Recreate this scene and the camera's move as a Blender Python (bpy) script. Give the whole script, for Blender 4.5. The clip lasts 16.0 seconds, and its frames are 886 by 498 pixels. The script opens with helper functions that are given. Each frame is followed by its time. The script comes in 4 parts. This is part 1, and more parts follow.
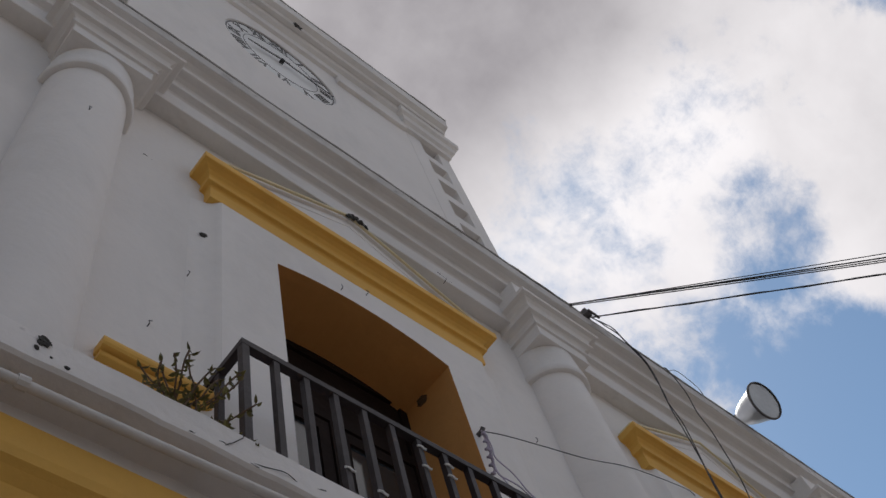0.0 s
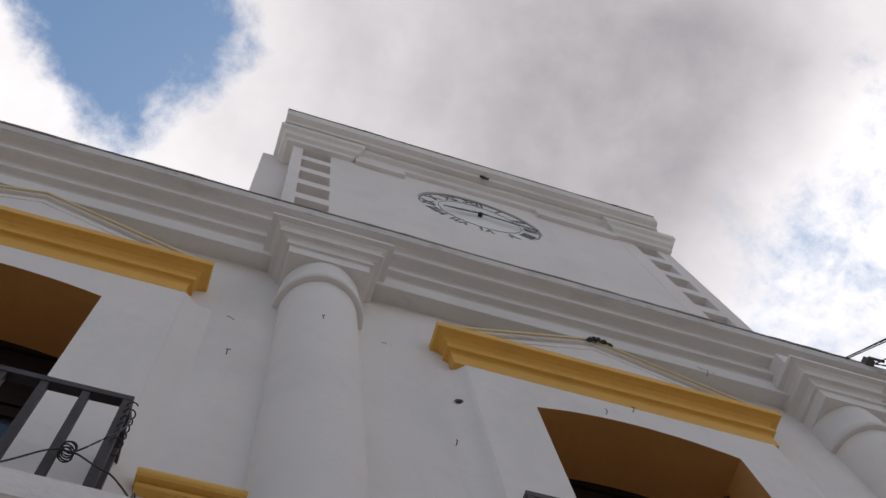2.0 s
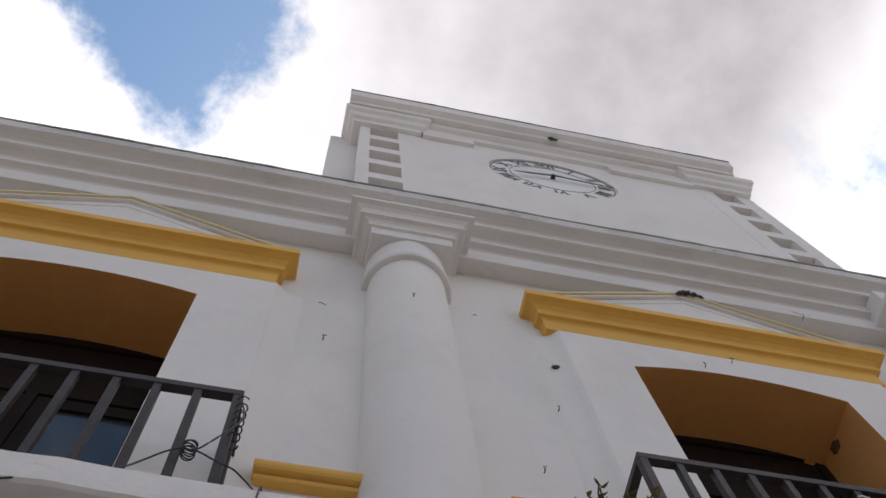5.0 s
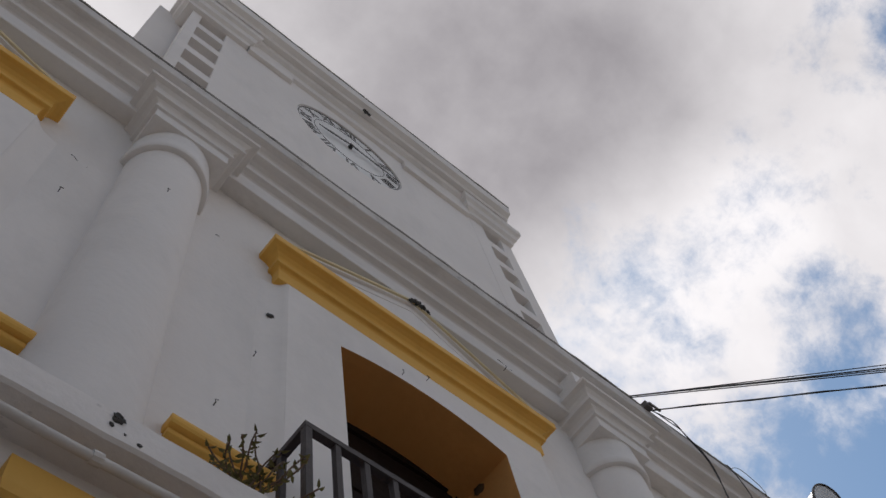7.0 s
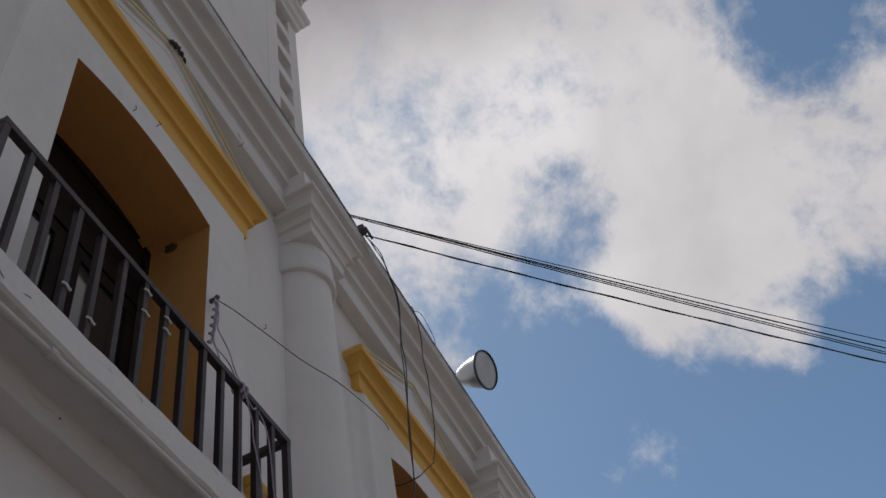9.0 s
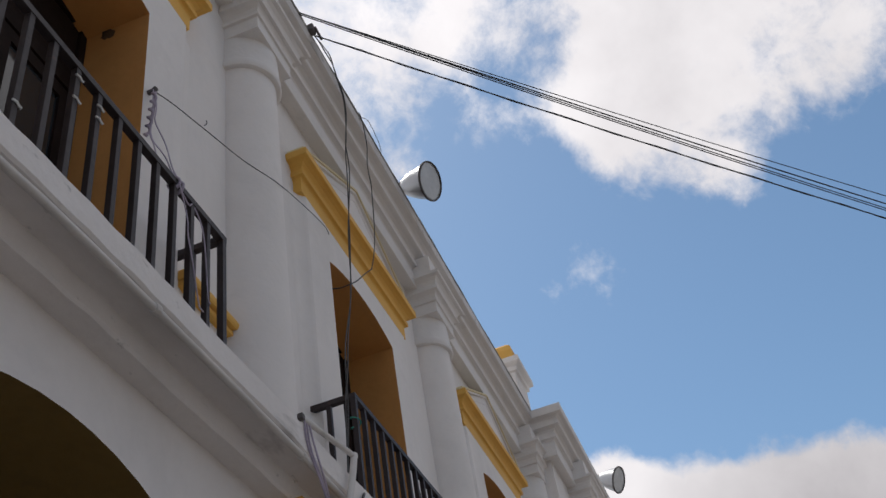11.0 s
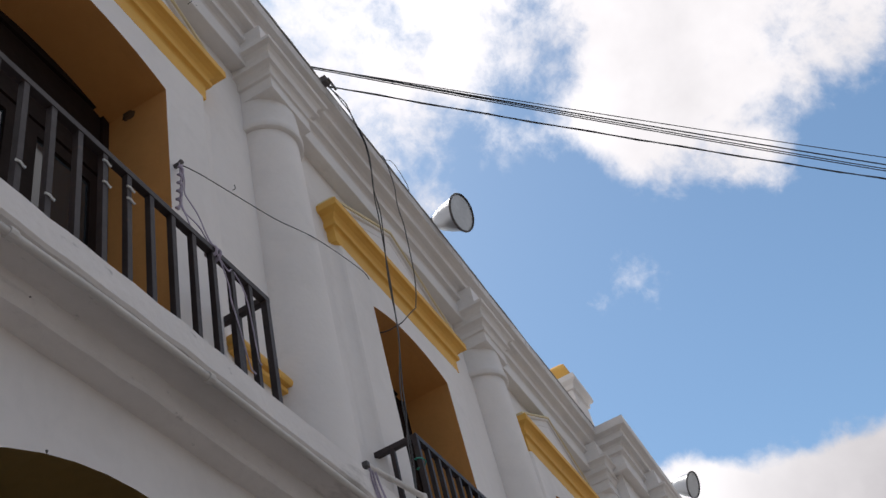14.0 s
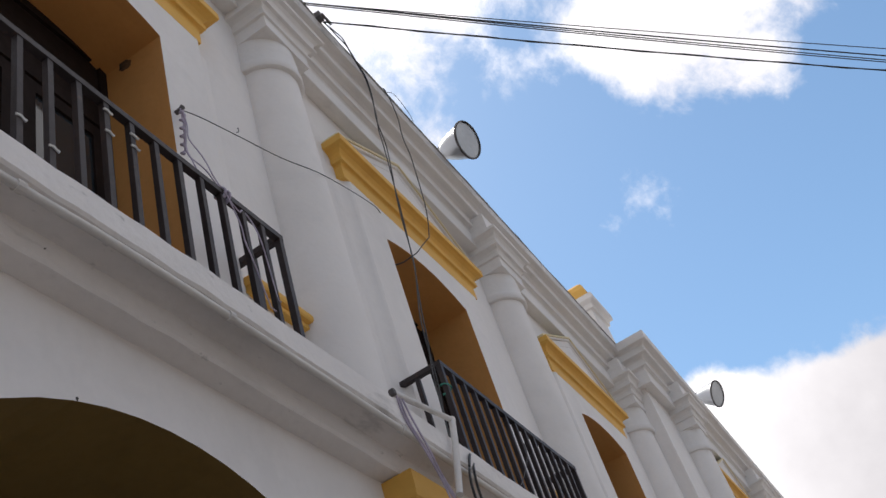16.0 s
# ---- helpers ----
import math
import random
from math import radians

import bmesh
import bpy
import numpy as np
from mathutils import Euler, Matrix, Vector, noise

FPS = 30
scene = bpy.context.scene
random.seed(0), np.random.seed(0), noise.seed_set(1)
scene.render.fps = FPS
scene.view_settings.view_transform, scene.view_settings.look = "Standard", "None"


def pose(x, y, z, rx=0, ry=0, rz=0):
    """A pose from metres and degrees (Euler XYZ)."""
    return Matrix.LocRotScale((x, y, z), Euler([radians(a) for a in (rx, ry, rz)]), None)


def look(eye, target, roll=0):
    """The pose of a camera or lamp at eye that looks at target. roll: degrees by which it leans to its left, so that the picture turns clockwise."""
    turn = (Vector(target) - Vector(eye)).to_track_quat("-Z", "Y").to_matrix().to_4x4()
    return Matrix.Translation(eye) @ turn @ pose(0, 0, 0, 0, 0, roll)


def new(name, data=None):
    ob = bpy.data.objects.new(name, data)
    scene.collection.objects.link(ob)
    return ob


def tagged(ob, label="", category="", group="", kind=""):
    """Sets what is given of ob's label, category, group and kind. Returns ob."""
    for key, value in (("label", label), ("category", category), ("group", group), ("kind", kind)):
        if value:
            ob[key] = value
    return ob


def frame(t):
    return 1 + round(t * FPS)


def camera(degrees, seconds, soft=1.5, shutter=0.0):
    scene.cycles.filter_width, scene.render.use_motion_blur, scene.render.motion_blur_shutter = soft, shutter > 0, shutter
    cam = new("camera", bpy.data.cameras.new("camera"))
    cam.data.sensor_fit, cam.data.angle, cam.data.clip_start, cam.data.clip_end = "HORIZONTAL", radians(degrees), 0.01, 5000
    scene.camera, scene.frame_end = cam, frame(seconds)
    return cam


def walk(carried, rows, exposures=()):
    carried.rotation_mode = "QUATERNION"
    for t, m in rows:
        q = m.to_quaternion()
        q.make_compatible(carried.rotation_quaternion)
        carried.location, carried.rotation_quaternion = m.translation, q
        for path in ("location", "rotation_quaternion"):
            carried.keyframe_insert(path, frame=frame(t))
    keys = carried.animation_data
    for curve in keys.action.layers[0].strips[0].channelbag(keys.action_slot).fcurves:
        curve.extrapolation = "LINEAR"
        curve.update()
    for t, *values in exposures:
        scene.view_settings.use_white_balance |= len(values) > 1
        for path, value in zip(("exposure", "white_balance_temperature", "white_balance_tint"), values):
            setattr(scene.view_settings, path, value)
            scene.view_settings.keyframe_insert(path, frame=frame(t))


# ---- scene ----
cam = camera(47.3, 16.0)
PATH = [
    (0, (-1.638, -2.742, 1.608), (-0.796, -2.26, 3.357), -23.3),
    (0.5, (-1.668, -2.713, 1.665), (-0.983, -2.263, 3.489), -24.7),
    (1, (-1.67, -2.721, 1.67), (-1.2, -2.298, 3.568), -21.6),
    (1.5, (-1.642, -2.733, 1.644), (-1.279, -2.305, 3.564), -19.4),
    (2, (-1.632, -2.744, 1.627), (-1.28, -2.264, 3.537), -19.4),
    (2.5, (-1.637, -2.723, 1.617), (-1.289, -2.169, 3.507), -18.2),
    (3, (-1.678, -2.723, 1.622), (-1.412, -2.133, 3.514), -14.6),
    (3.2, (-1.684, -2.734, 1.627), (-1.46, -2.14, 3.523), -12.6),
    (5.3, (-1.75, -2.749, 1.659), (-1.507, -2.184, 3.562), -10.6),
    (5.5, (-1.737, -2.745, 1.663), (-1.442, -2.197, 3.564), -13.7),
    (6, (-1.748, -2.727, 1.623), (-1.331, -2.235, 3.517), -18.6),
    (6.5, (-1.737, -2.745, 1.594), (-1.213, -2.293, 3.471), -20.6),
    (7, (-1.712, -2.759, 1.565), (-1.044, -2.326, 3.4), -18.7),
    (7.5, (-1.672, -2.782, 1.592), (-0.859, -2.42, 3.383), -19.6),
    (8, (-1.643, -2.77, 1.605), (-0.685, -2.428, 3.327), -18.4),
    (8.5, (-1.626, -2.788, 1.594), (-0.566, -2.487, 3.263), -18.5),
    (9, (-1.625, -2.829, 1.583), (-0.428, -2.547, 3.16), -14.2),
    (9.5, (-1.595, -2.885, 1.599), (-0.281, -2.627, 3.084), -13.6),
    (10, (-1.567, -2.867, 1.612), (-0.199, -2.588, 3.044), -12.1),
    (10.2, (-1.561, -2.858, 1.62), (-0.162, -2.579, 3.022), -11.7),
    (12.3, (-1.553, -2.885, 1.599), (-0.045, -2.481, 2.849), -10.7),
    (12.5, (-1.557, -2.888, 1.605), (-0.055, -2.498, 2.867), -11.0),
    (13, (-1.582, -2.912, 1.623), (-0.152, -2.59, 2.984), -12.8),
    (13.5, (-1.584, -2.905, 1.623), (-0.147, -2.587, 2.978), -14.0),
    (14, (-1.574, -2.883, 1.61), (-0.167, -2.506, 2.981), -17.4),
    (14.5, (-1.578, -2.88, 1.596), (-0.177, -2.467, 2.963), -18.0),
    (15, (-1.565, -2.885, 1.577), (-0.15, -2.463, 2.926), -21.3),
    (15.5, (-1.539, -2.868, 1.574), (-0.098, -2.424, 2.887), -21.6),
    (16, (-1.533, -2.848, 1.577), (-0.07, -2.389, 2.861), -20.3),
]
walk(cam, [(t, look(eye, target, roll)) for t, eye, target, roll in PATH],
     [(0, -0.42), (1.2, -0.32), (2, -0.16), (3, 0.15), (5.5, 0.18), (6.5, -0.18), (7.5, -0.58), (8.5, -0.80), (9.5, -0.74), (10.2, -0.58), (12.5, 0.02), (13.5, -0.12), (14.5, -0.06), (16, 0.15)])


# ---- light ----
world = bpy.data.worlds.new("sky")
scene.world = world
world.use_nodes = True


def build_sky():
    nt = world.node_tree
    nt.nodes.clear()
    N, L = nt.nodes.new, nt.links.new

    def math_node(op, a, b=None, c=None, clamp=False):
        n = N("ShaderNodeMath")
        n.operation, n.use_clamp = op, clamp
        for i, v in enumerate((a, b, c)):
            if v is None:
                continue
            if isinstance(v, (int, float)):
                n.inputs[i].default_value = v
            else:
                L(v, n.inputs[i])
        return n.outputs[0]

    def vec(op, a, b):
        n = N("ShaderNodeVectorMath")
        n.operation = op
        for i, v in enumerate((a, b)):
            if isinstance(v, tuple):
                n.inputs[i].default_value = v
            else:
                L(v, n.inputs[i])
        return n

    def noise_node(co, scale, detail, rough, distort=0.0):
        n = N("ShaderNodeTexNoise")
        n.inputs["Scale"].default_value, n.inputs["Detail"].default_value = scale, detail
        n.inputs["Roughness"].default_value, n.inputs["Distortion"].default_value = rough, distort
        L(co, n.inputs["Vector"])
        return n.outputs["Fac"]

    co = N("ShaderNodeTexCoord").outputs["Generated"]
    co = vec("NORMALIZE", co, (0, 0, 0)).outputs[0]
    sky = N("ShaderNodeTexSky")
    sky.sky_type, sky.sun_disc = "NISHITA", False
    sky.sun_elevation, sky.sun_rotation = radians(SUN_UP), radians(SUN_TURN)
    sky.air_density, sky.dust_density, sky.ozone_density = 1.0, 0.6, 2.0
    blue = vec("MULTIPLY", sky.outputs[0], (SKY * 1.08, SKY * 1.20, SKY * 1.165))
    # the directions of the open blue and of the cloud banks: azimuth and height in degrees, width, weight
    cover = 0.84
    for az, up, wide, weight in CLOUDS:
        d = (math.cos(radians(az)) * math.cos(radians(up)), math.sin(radians(az)) * math.cos(radians(up)), math.sin(radians(up)))
        dot = vec("DOT_PRODUCT", co, d).outputs["Value"]
        near = math_node("MULTIPLY_ADD", dot, 1 / (1 - math.cos(radians(wide))), 1 - 1 / (1 - math.cos(radians(wide))), True)
        near = math_node("SMOOTH_MIN", near, 1.0, 0.1)
        cover = math_node("MULTIPLY_ADD", near, weight, cover)
    big = noise_node(co, 3.4, 10.0, 0.60, 0.2)
    fine = noise_node(co, 13.0, 10.0, 0.64, 0.25)
    shape = math_node("MULTIPLY_ADD", big, 1.6, math_node("MULTIPLY_ADD", fine, 0.85, cover))
    shape = math_node("MULTIPLY_ADD", noise_node(co, 42.0, 8.0, 0.62, 0.3), 0.42, math_node("SUBTRACT", shape, 1.91))
    amount = N("ShaderNodeMapRange")
    amount.interpolation_type = "SMOOTHSTEP"
    amount.inputs["From Min"].default_value, amount.inputs["From Max"].default_value = -0.06, 0.42
    L(shape, amount.inputs["Value"])
    # thick cloud is grey below, thin edges are bright
    heavy = math_node("MULTIPLY", noise_node(co, 2.9, 6.0, 0.52, 0.1), 1.4)
    for az, up, wide, weight in HEAVY:
        d = (math.cos(radians(az)) * math.cos(radians(up)), math.sin(radians(az)) * math.cos(radians(up)), math.sin(radians(up)))
        dot = vec("DOT_PRODUCT", co, d).outputs["Value"]
        near = math_node("MULTIPLY_ADD", dot, 1 / (1 - math.cos(radians(wide))), 1 - 1 / (1 - math.cos(radians(wide))), True)
        heavy = math_node("MULTIPLY_ADD", near, weight, heavy)
    heavy = math_node("MULTIPLY_ADD", noise_node(co, 7.0, 9.0, 0.58, 0.12), 1.05, math_node("SUBTRACT", heavy, 0.25))
    thick = N("ShaderNodeMapRange")
    thick.inputs["From Min"].default_value, thick.inputs["From Max"].default_value = 0.62, 2.3
    L(heavy, thick.inputs["Value"])
    tone = N("ShaderNodeValToRGB")
    tone.color_ramp.elements[0].color = (1.21, 1.17, 1.19, 1)
    tone.color_ramp.elements[1].color = (0.42, 0.395, 0.42, 1)
    tone.color_ramp.elements[1].position = 1.0
    L(thick.outputs[0], tone.inputs[0])
    # clouds on the sun's side of the sky are the brighter ones
    lit = math_node("MULTIPLY_ADD", vec("DOT_PRODUCT", co, (0.45, 0.45, 0.77)).outputs["Value"], 0.50, 0.64)
    lit = math_node("MAXIMUM", lit, 0.45)
    cloud = vec("SCALE", tone.outputs[0], (0, 0, 0))
    L(lit, cloud.inputs["Scale"])
    mix = N("ShaderNodeMix")
    mix.data_type = "RGBA"
    L(amount.outputs[0], mix.inputs[0])
    L(blue.outputs[0], mix.inputs[6])
    L(cloud.outputs[0], mix.inputs[7])
    back = N("ShaderNodeBackground")
    L(mix.outputs[2], back.inputs[0])
    back.inputs[1].default_value = 1.0
    L(back.outputs[0], N("ShaderNodeOutputWorld").inputs[0])


SUN_UP, SUN_TURN = 60.0, 35.0
SKY = 0.14
CLOUDS = [
    (22, 79, 20, 0.40), (-30, 66, 16, 0.15), (-10, 46, 9, 0.30),
    (3, 37.6, 3.4, 0.50), (7.6, 36.9, 2.4, 0.52), (-8, 39, 3.5, 0.40), (-3, 35, 3, 0.38), (2, 51.5, 4.5, -0.52), (-27, 54, 6, -0.50), (11, 45, 7.5, -0.60),
    (5, 34, 12, -0.95), (-12, 32.5, 11, -0.90), (-32, 33, 13, -0.80), (22, 33, 14, -0.80),
    (6.5, 24.5, 5, 0.95), (3, 20.5, 7, 1.15), (-2, 19, 7, 0.8), (-8, 18.6, 7.5, 1.15), (-20, 16.5, 8.0, 1.10),
    (141, 77.5, 8, -0.52), (128, 80.5, 6, -0.40), (153, 75.5, 5, -0.30), (144, 70, 5, 0.30), (113, 78.5, 5, 0.25), (-120, 40, 35, -0.35),
]
HEAVY = [(30, 79, 30, 0.70), (9, 73, 13, 0.40), (10, 58.5, 9, -0.60), (-5, 58, 7, -0.3), (-6, 20, 11, 0.95), (135, 77, 13, -0.45)]
build_sky()
sun = new("sun", bpy.data.lights.new("sun", "SUN"))
sun.data.energy, sun.data.angle, sun.data.color = 2.0, radians(12), (1, 0.96, 0.9)
sun.matrix_world = look((0, 0, 0), (math.sin(radians(-SUN_TURN)) * math.cos(radians(SUN_UP)), -math.cos(radians(SUN_TURN)) * math.cos(radians(SUN_UP)), -math.sin(radians(SUN_UP))))


# ---- materials ----
def material(name, colour, rough=0.8, metal=0.0, stains=(), bump=0.2, scale=6.0, vary=0.08, island=0.0):
    """Two scales of mottling, stains of another colour, and relief. stains: rows of (colour, scale, threshold, strength)."""
    m = bpy.data.materials.new(name)
    m.use_nodes = True
    nt = m.node_tree
    N, L = nt.nodes.new, nt.links.new
    bs = nt.nodes["Principled BSDF"]
    co = N("ShaderNodeTexCoord").outputs["Object"]

    def fac(s, detail=6.0, r=0.6, stretch=None):
        n = N("ShaderNodeTexNoise")
        n.inputs["Scale"].default_value, n.inputs["Detail"].default_value, n.inputs["Roughness"].default_value = s, detail, r
        if stretch:
            mp = N("ShaderNodeMapping")
            mp.inputs["Scale"].default_value = stretch
            L(co, mp.inputs[0])
            L(mp.outputs[0], n.inputs["Vector"])
        else:
            L(co, n.inputs["Vector"])
        return n.outputs["Fac"]

    def mixed(a, b, f, mode="MIX"):
        x = N("ShaderNodeMix")
        x.data_type, x.blend_type = "RGBA", mode
        for i, v in ((0, f), (6, a), (7, b)):
            if isinstance(v, (int, float)):
                x.inputs[i].default_value = v
            elif isinstance(v, tuple):
                x.inputs[i].default_value = (*v, 1)
            else:
                L(v, x.inputs[i])
        return x.outputs[2]

    def ramp(f, lo, hi):
        r = N("ShaderNodeMapRange")
        r.inputs["From Min"].default_value, r.inputs["From Max"].default_value = lo, hi
        L(f, r.inputs["Value"])
        return r.outputs[0]

    dark = tuple(c * (1 - 2 * vary) for c in colour)
    lite = tuple(min(1, c * (1 + vary)) for c in colour)
    col = mixed(dark, lite, ramp(fac(scale * 0.12, 4), 0.3, 0.7))
    col = mixed(col, dark, mixed((0, 0, 0), (0.5, 0.5, 0.5), ramp(fac(scale * 3), 0.45, 0.8)))
    if island:
        obj = N("ShaderNodeObjectInfo")
        col = mixed(col, tuple(c * (1 - island) for c in colour), obj.outputs["Random"])
    for tint, s, cut, strength, stretch in stains:
        f = ramp(fac(s, 8, 0.6, stretch), cut, cut + 0.18)
        mul = N("ShaderNodeMath")
        mul.operation = "MULTIPLY"
        L(f, mul.inputs[0])
        mul.inputs[1].default_value = strength
        col = mixed(col, tint, mul.outputs[0])
    L(col, bs.inputs["Base Color"])
    bs.inputs["Metallic"].default_value = metal
    rr = N("ShaderNodeMapRange")
    rr.inputs["To Min"].default_value, rr.inputs["To Max"].default_value = max(0, rough - 0.12), min(1, rough + 0.1)
    L(fac(scale * 0.9), rr.inputs["Value"])
    L(rr.outputs[0], bs.inputs["Roughness"])
    if bump:
        b = N("ShaderNodeBump")
        b.inputs["Strength"].default_value, b.inputs["Distance"].default_value = bump, 0.02
        h = N("ShaderNodeMath")
        h.operation = "MULTIPLY_ADD"
        L(fac(scale * 4, 5), h.inputs[0])
        h.inputs[1].default_value = 0.35
        L(fac(scale * 0.5, 3), h.inputs[2])
        L(h.outputs[0], b.inputs["Height"])
        L(b.outputs[0], bs.inputs["Normal"])
    return m


def plain(name, colour, rough=0.5, metal=0.0, **more):
    return material(name, colour, rough, metal, bump=0.05, vary=0.05, **more)


GREY = (0.42, 0.41, 0.40)
M_WHITE = material("white_limewash", (0.80, 0.762, 0.735), 0.9, stains=[(GREY, 0.9, 0.50, 0.22, (1, 1, 0.5)), ((0.5, 0.48, 0.46), 2.2, 0.56, 0.16, None), ((0.33, 0.30, 0.27), 11.0, 0.70, 0.5, None)], bump=0.3, scale=5, vary=0.03)
M_TRIM = material("weathered_white_trim", (0.77, 0.738, 0.715), 0.9, stains=[((0.33, 0.31, 0.29), 2.2, 0.62, 0.5, (0.5, 1, 1)), ((0.25, 0.24, 0.22), 14.0, 0.68, 0.6, None)], bump=0.35, scale=6, vary=0.05)
M_CRUST = material("blackened_mortar", (0.36, 0.34, 0.32), 0.95, stains=[((0.06, 0.055, 0.05), 2.6, 0.53, 0.85, None), ((0.06, 0.055, 0.05), 14.0, 0.62, 0.7, None)], bump=0.5, scale=12, vary=0.2)
M_LEDGE = material("chipped_limewash_ledge", (0.79, 0.75, 0.722), 0.92, stains=[((0.42, 0.39, 0.36), 1.6, 0.52, 0.35, (0.35, 1, 1)), ((0.25, 0.23, 0.21), 5.0, 0.60, 0.6, (0.4, 1, 1.4)), ((0.1, 0.09, 0.08), 13.0, 0.66, 0.8, (0.6, 1, 1))], bump=0.6, scale=5, vary=0.05)
M_EDGE = material("rain_greyed_fascia", (0.68, 0.65, 0.63), 0.92, stains=[((0.24, 0.22, 0.2), 2.4, 0.53, 0.6, (1, 1, 0.5)), ((0.09, 0.08, 0.07), 7.0, 0.60, 0.8, None)], bump=0.4, scale=7, vary=0.1)
M_YELLOW = material("yellow_ochre_paint", (0.78, 0.44, 0.09), 0.75, stains=[((0.55, 0.28, 0.06), 3.0, 0.6, 0.4, None), ((0.75, 0.6, 0.35), 18.0, 0.7, 0.5, None)], bump=0.25, scale=6, vary=0.07)
M_REVEAL = material("orange_ochre_reveal", (0.59, 0.28, 0.08), 0.85, stains=[((0.2, 0.1, 0.03), 2.5, 0.66, 0.5, None), ((0.7, 0.5, 0.25), 8.0, 0.7, 0.3, None)], bump=0.25, scale=5, vary=0.08)
# arcade ochre with the shade under the arches put into its colour
M_ARCADE_SHADE = material("shade_darkened_ochre", (0.24, 0.15, 0.04), 0.9, stains=[((0.08, 0.06, 0.03), 2.5, 0.6, 0.5, None)], bump=0.25, scale=4, vary=0.12)
M_CREAM = material("faded_cream_line", (0.74, 0.63, 0.40), 0.85, bump=0.2, scale=7, vary=0.08)
M_IRON = material("brown_black_iron", (0.045, 0.036, 0.037), 0.5, 0.0, stains=[((0.16, 0.08, 0.05), 20, 0.62, 0.5, None)], bump=0.15, scale=20, vary=0.2)
M_WOOD = material("dark_stained_wood", (0.020, 0.013, 0.011), 0.75, bump=0.25, scale=12, vary=0.25)
# near-black colour that stands in for the unlit inside of the rooms
M_ROOM_SHADE = material("room_shade_dark", (0.05, 0.035, 0.03), 0.9, scale=3, vary=0.15)
M_IRON.node_tree.nodes["Principled BSDF"].inputs["Specular IOR Level"].default_value = 0.2
M_WOOD.node_tree.nodes["Principled BSDF"].inputs["Specular IOR Level"].default_value = 0.1
M_CABLE = plain("black_rubber_cable", (0.02, 0.02, 0.022), 0.5)
M_ALU = material("spun_aluminium", (0.40, 0.41, 0.43), 0.42, 0.8, bump=0.08, scale=9, vary=0.06)
M_RUST = material("dull_grey_iron", (0.12, 0.11, 0.11), 0.7, 0.3, bump=0.2, scale=20, vary=0.2)
M_PIPE = material("painted_conduit", (0.66, 0.63, 0.60), 0.85, stains=[((0.25, 0.22, 0.2), 6, 0.62, 0.5, None)], bump=0.1, scale=10)
M_DIAL = material("milky_dial", (0.70, 0.70, 0.70), 0.45, bump=0.03, scale=4, vary=0.06)
M_BLACK = plain("black_enamel", (0.015, 0.015, 0.017), 0.4)
M_LEAF = material("dusty_leaf", (0.21, 0.18, 0.05), 0.6, bump=0.1, scale=30, vary=0.25, island=0.4)
M_STEM = material("brown_stem", (0.16, 0.10, 0.06), 0.8, scale=30, vary=0.2)
M_PAVE = material("worn_street_paving", (0.31, 0.29, 0.27), 0.9, stains=[((0.16, 0.15, 0.14), 0.8, 0.55, 0.5, None)], bump=0.4, scale=2, vary=0.12)
M_ROOF = material("flat_roof_screed", (0.36, 0.34, 0.32), 0.95, scale=2, vary=0.12)
M_LILAC = material("faded_lilac_cord", (0.48, 0.42, 0.52), 0.8, scale=40, vary=0.2)
M_TAPE = plain("white_tape", (0.75, 0.75, 0.74), 0.7)
M_GREEN = plain("green_twine", (0.05, 0.30, 0.22), 0.7)


def glass(name):
    m = bpy.data.materials.new(name)
    m.use_nodes = True
    bs = m.node_tree.nodes["Principled BSDF"]
    bs.inputs["Base Color"].default_value = (0.03, 0.035, 0.04, 1)
    bs.inputs["Roughness"].default_value = 0.06
    bs.inputs["IOR"].default_value = 1.5
    return m


M_GLASS = glass("dark_window_glass")
# pale base colour carries part of the sky's reflection in the lamp glass
M_GLASS_FRONT = material("sky_paled_lamp_glass", (0.45, 0.46, 0.47), 0.25, 0.3, bump=0.02, scale=8, vary=0.15)
M_SOOT = material("brown_soot", (0.10, 0.055, 0.025), 0.95, bump=0.5, scale=25, vary=0.35)
M_SCAR = material("exposed_dark_mortar", (0.06, 0.055, 0.05), 0.95, bump=0.5, scale=30, vary=0.3)


# ---- mesh helpers ----
def part(name, bm, mats, parent=None, label="", smooth=False):
    """Links a bmesh as one mesh object, under parent if one is given."""
    bmesh.ops.recalc_face_normals(bm, faces=bm.faces)
    me = bpy.data.meshes.new(name)
    bm.to_mesh(me)
    bm.free()
    for m in mats if isinstance(mats, (list, tuple)) else [mats]:
        me.materials.append(m)
    if smooth:
        me.shade_smooth()
        me.set_sharp_from_angle(angle=radians(40))
    ob = new(name, me)
    if parent:
        ob.parent = parent
    if label:
        tagged(ob, label)
    return ob


def empty(name, x=0.0, y=0.0, z=0.0):
    ob = new(name)
    ob.location = (x, y, z)
    return ob


def box(bm, x0, x1, y0, y1, z0, z1, bevel=0.0):
    vs = [bm.verts.new((x, y, z)) for x in (x0, x1) for y in (y0, y1) for z in (z0, z1)]
    fs = [bm.faces.new([vs[i] for i in q]) for q in ((0, 1, 3, 2), (4, 6, 7, 5), (0, 4, 5, 1), (2, 3, 7, 6), (0, 2, 6, 4), (1, 5, 7, 3))]
    if bevel:
        bmesh.ops.bevel(bm, geom=list({e for f in fs for e in f.edges}), offset=bevel, segments=2, affect="EDGES", profile=0.6)
    return bm


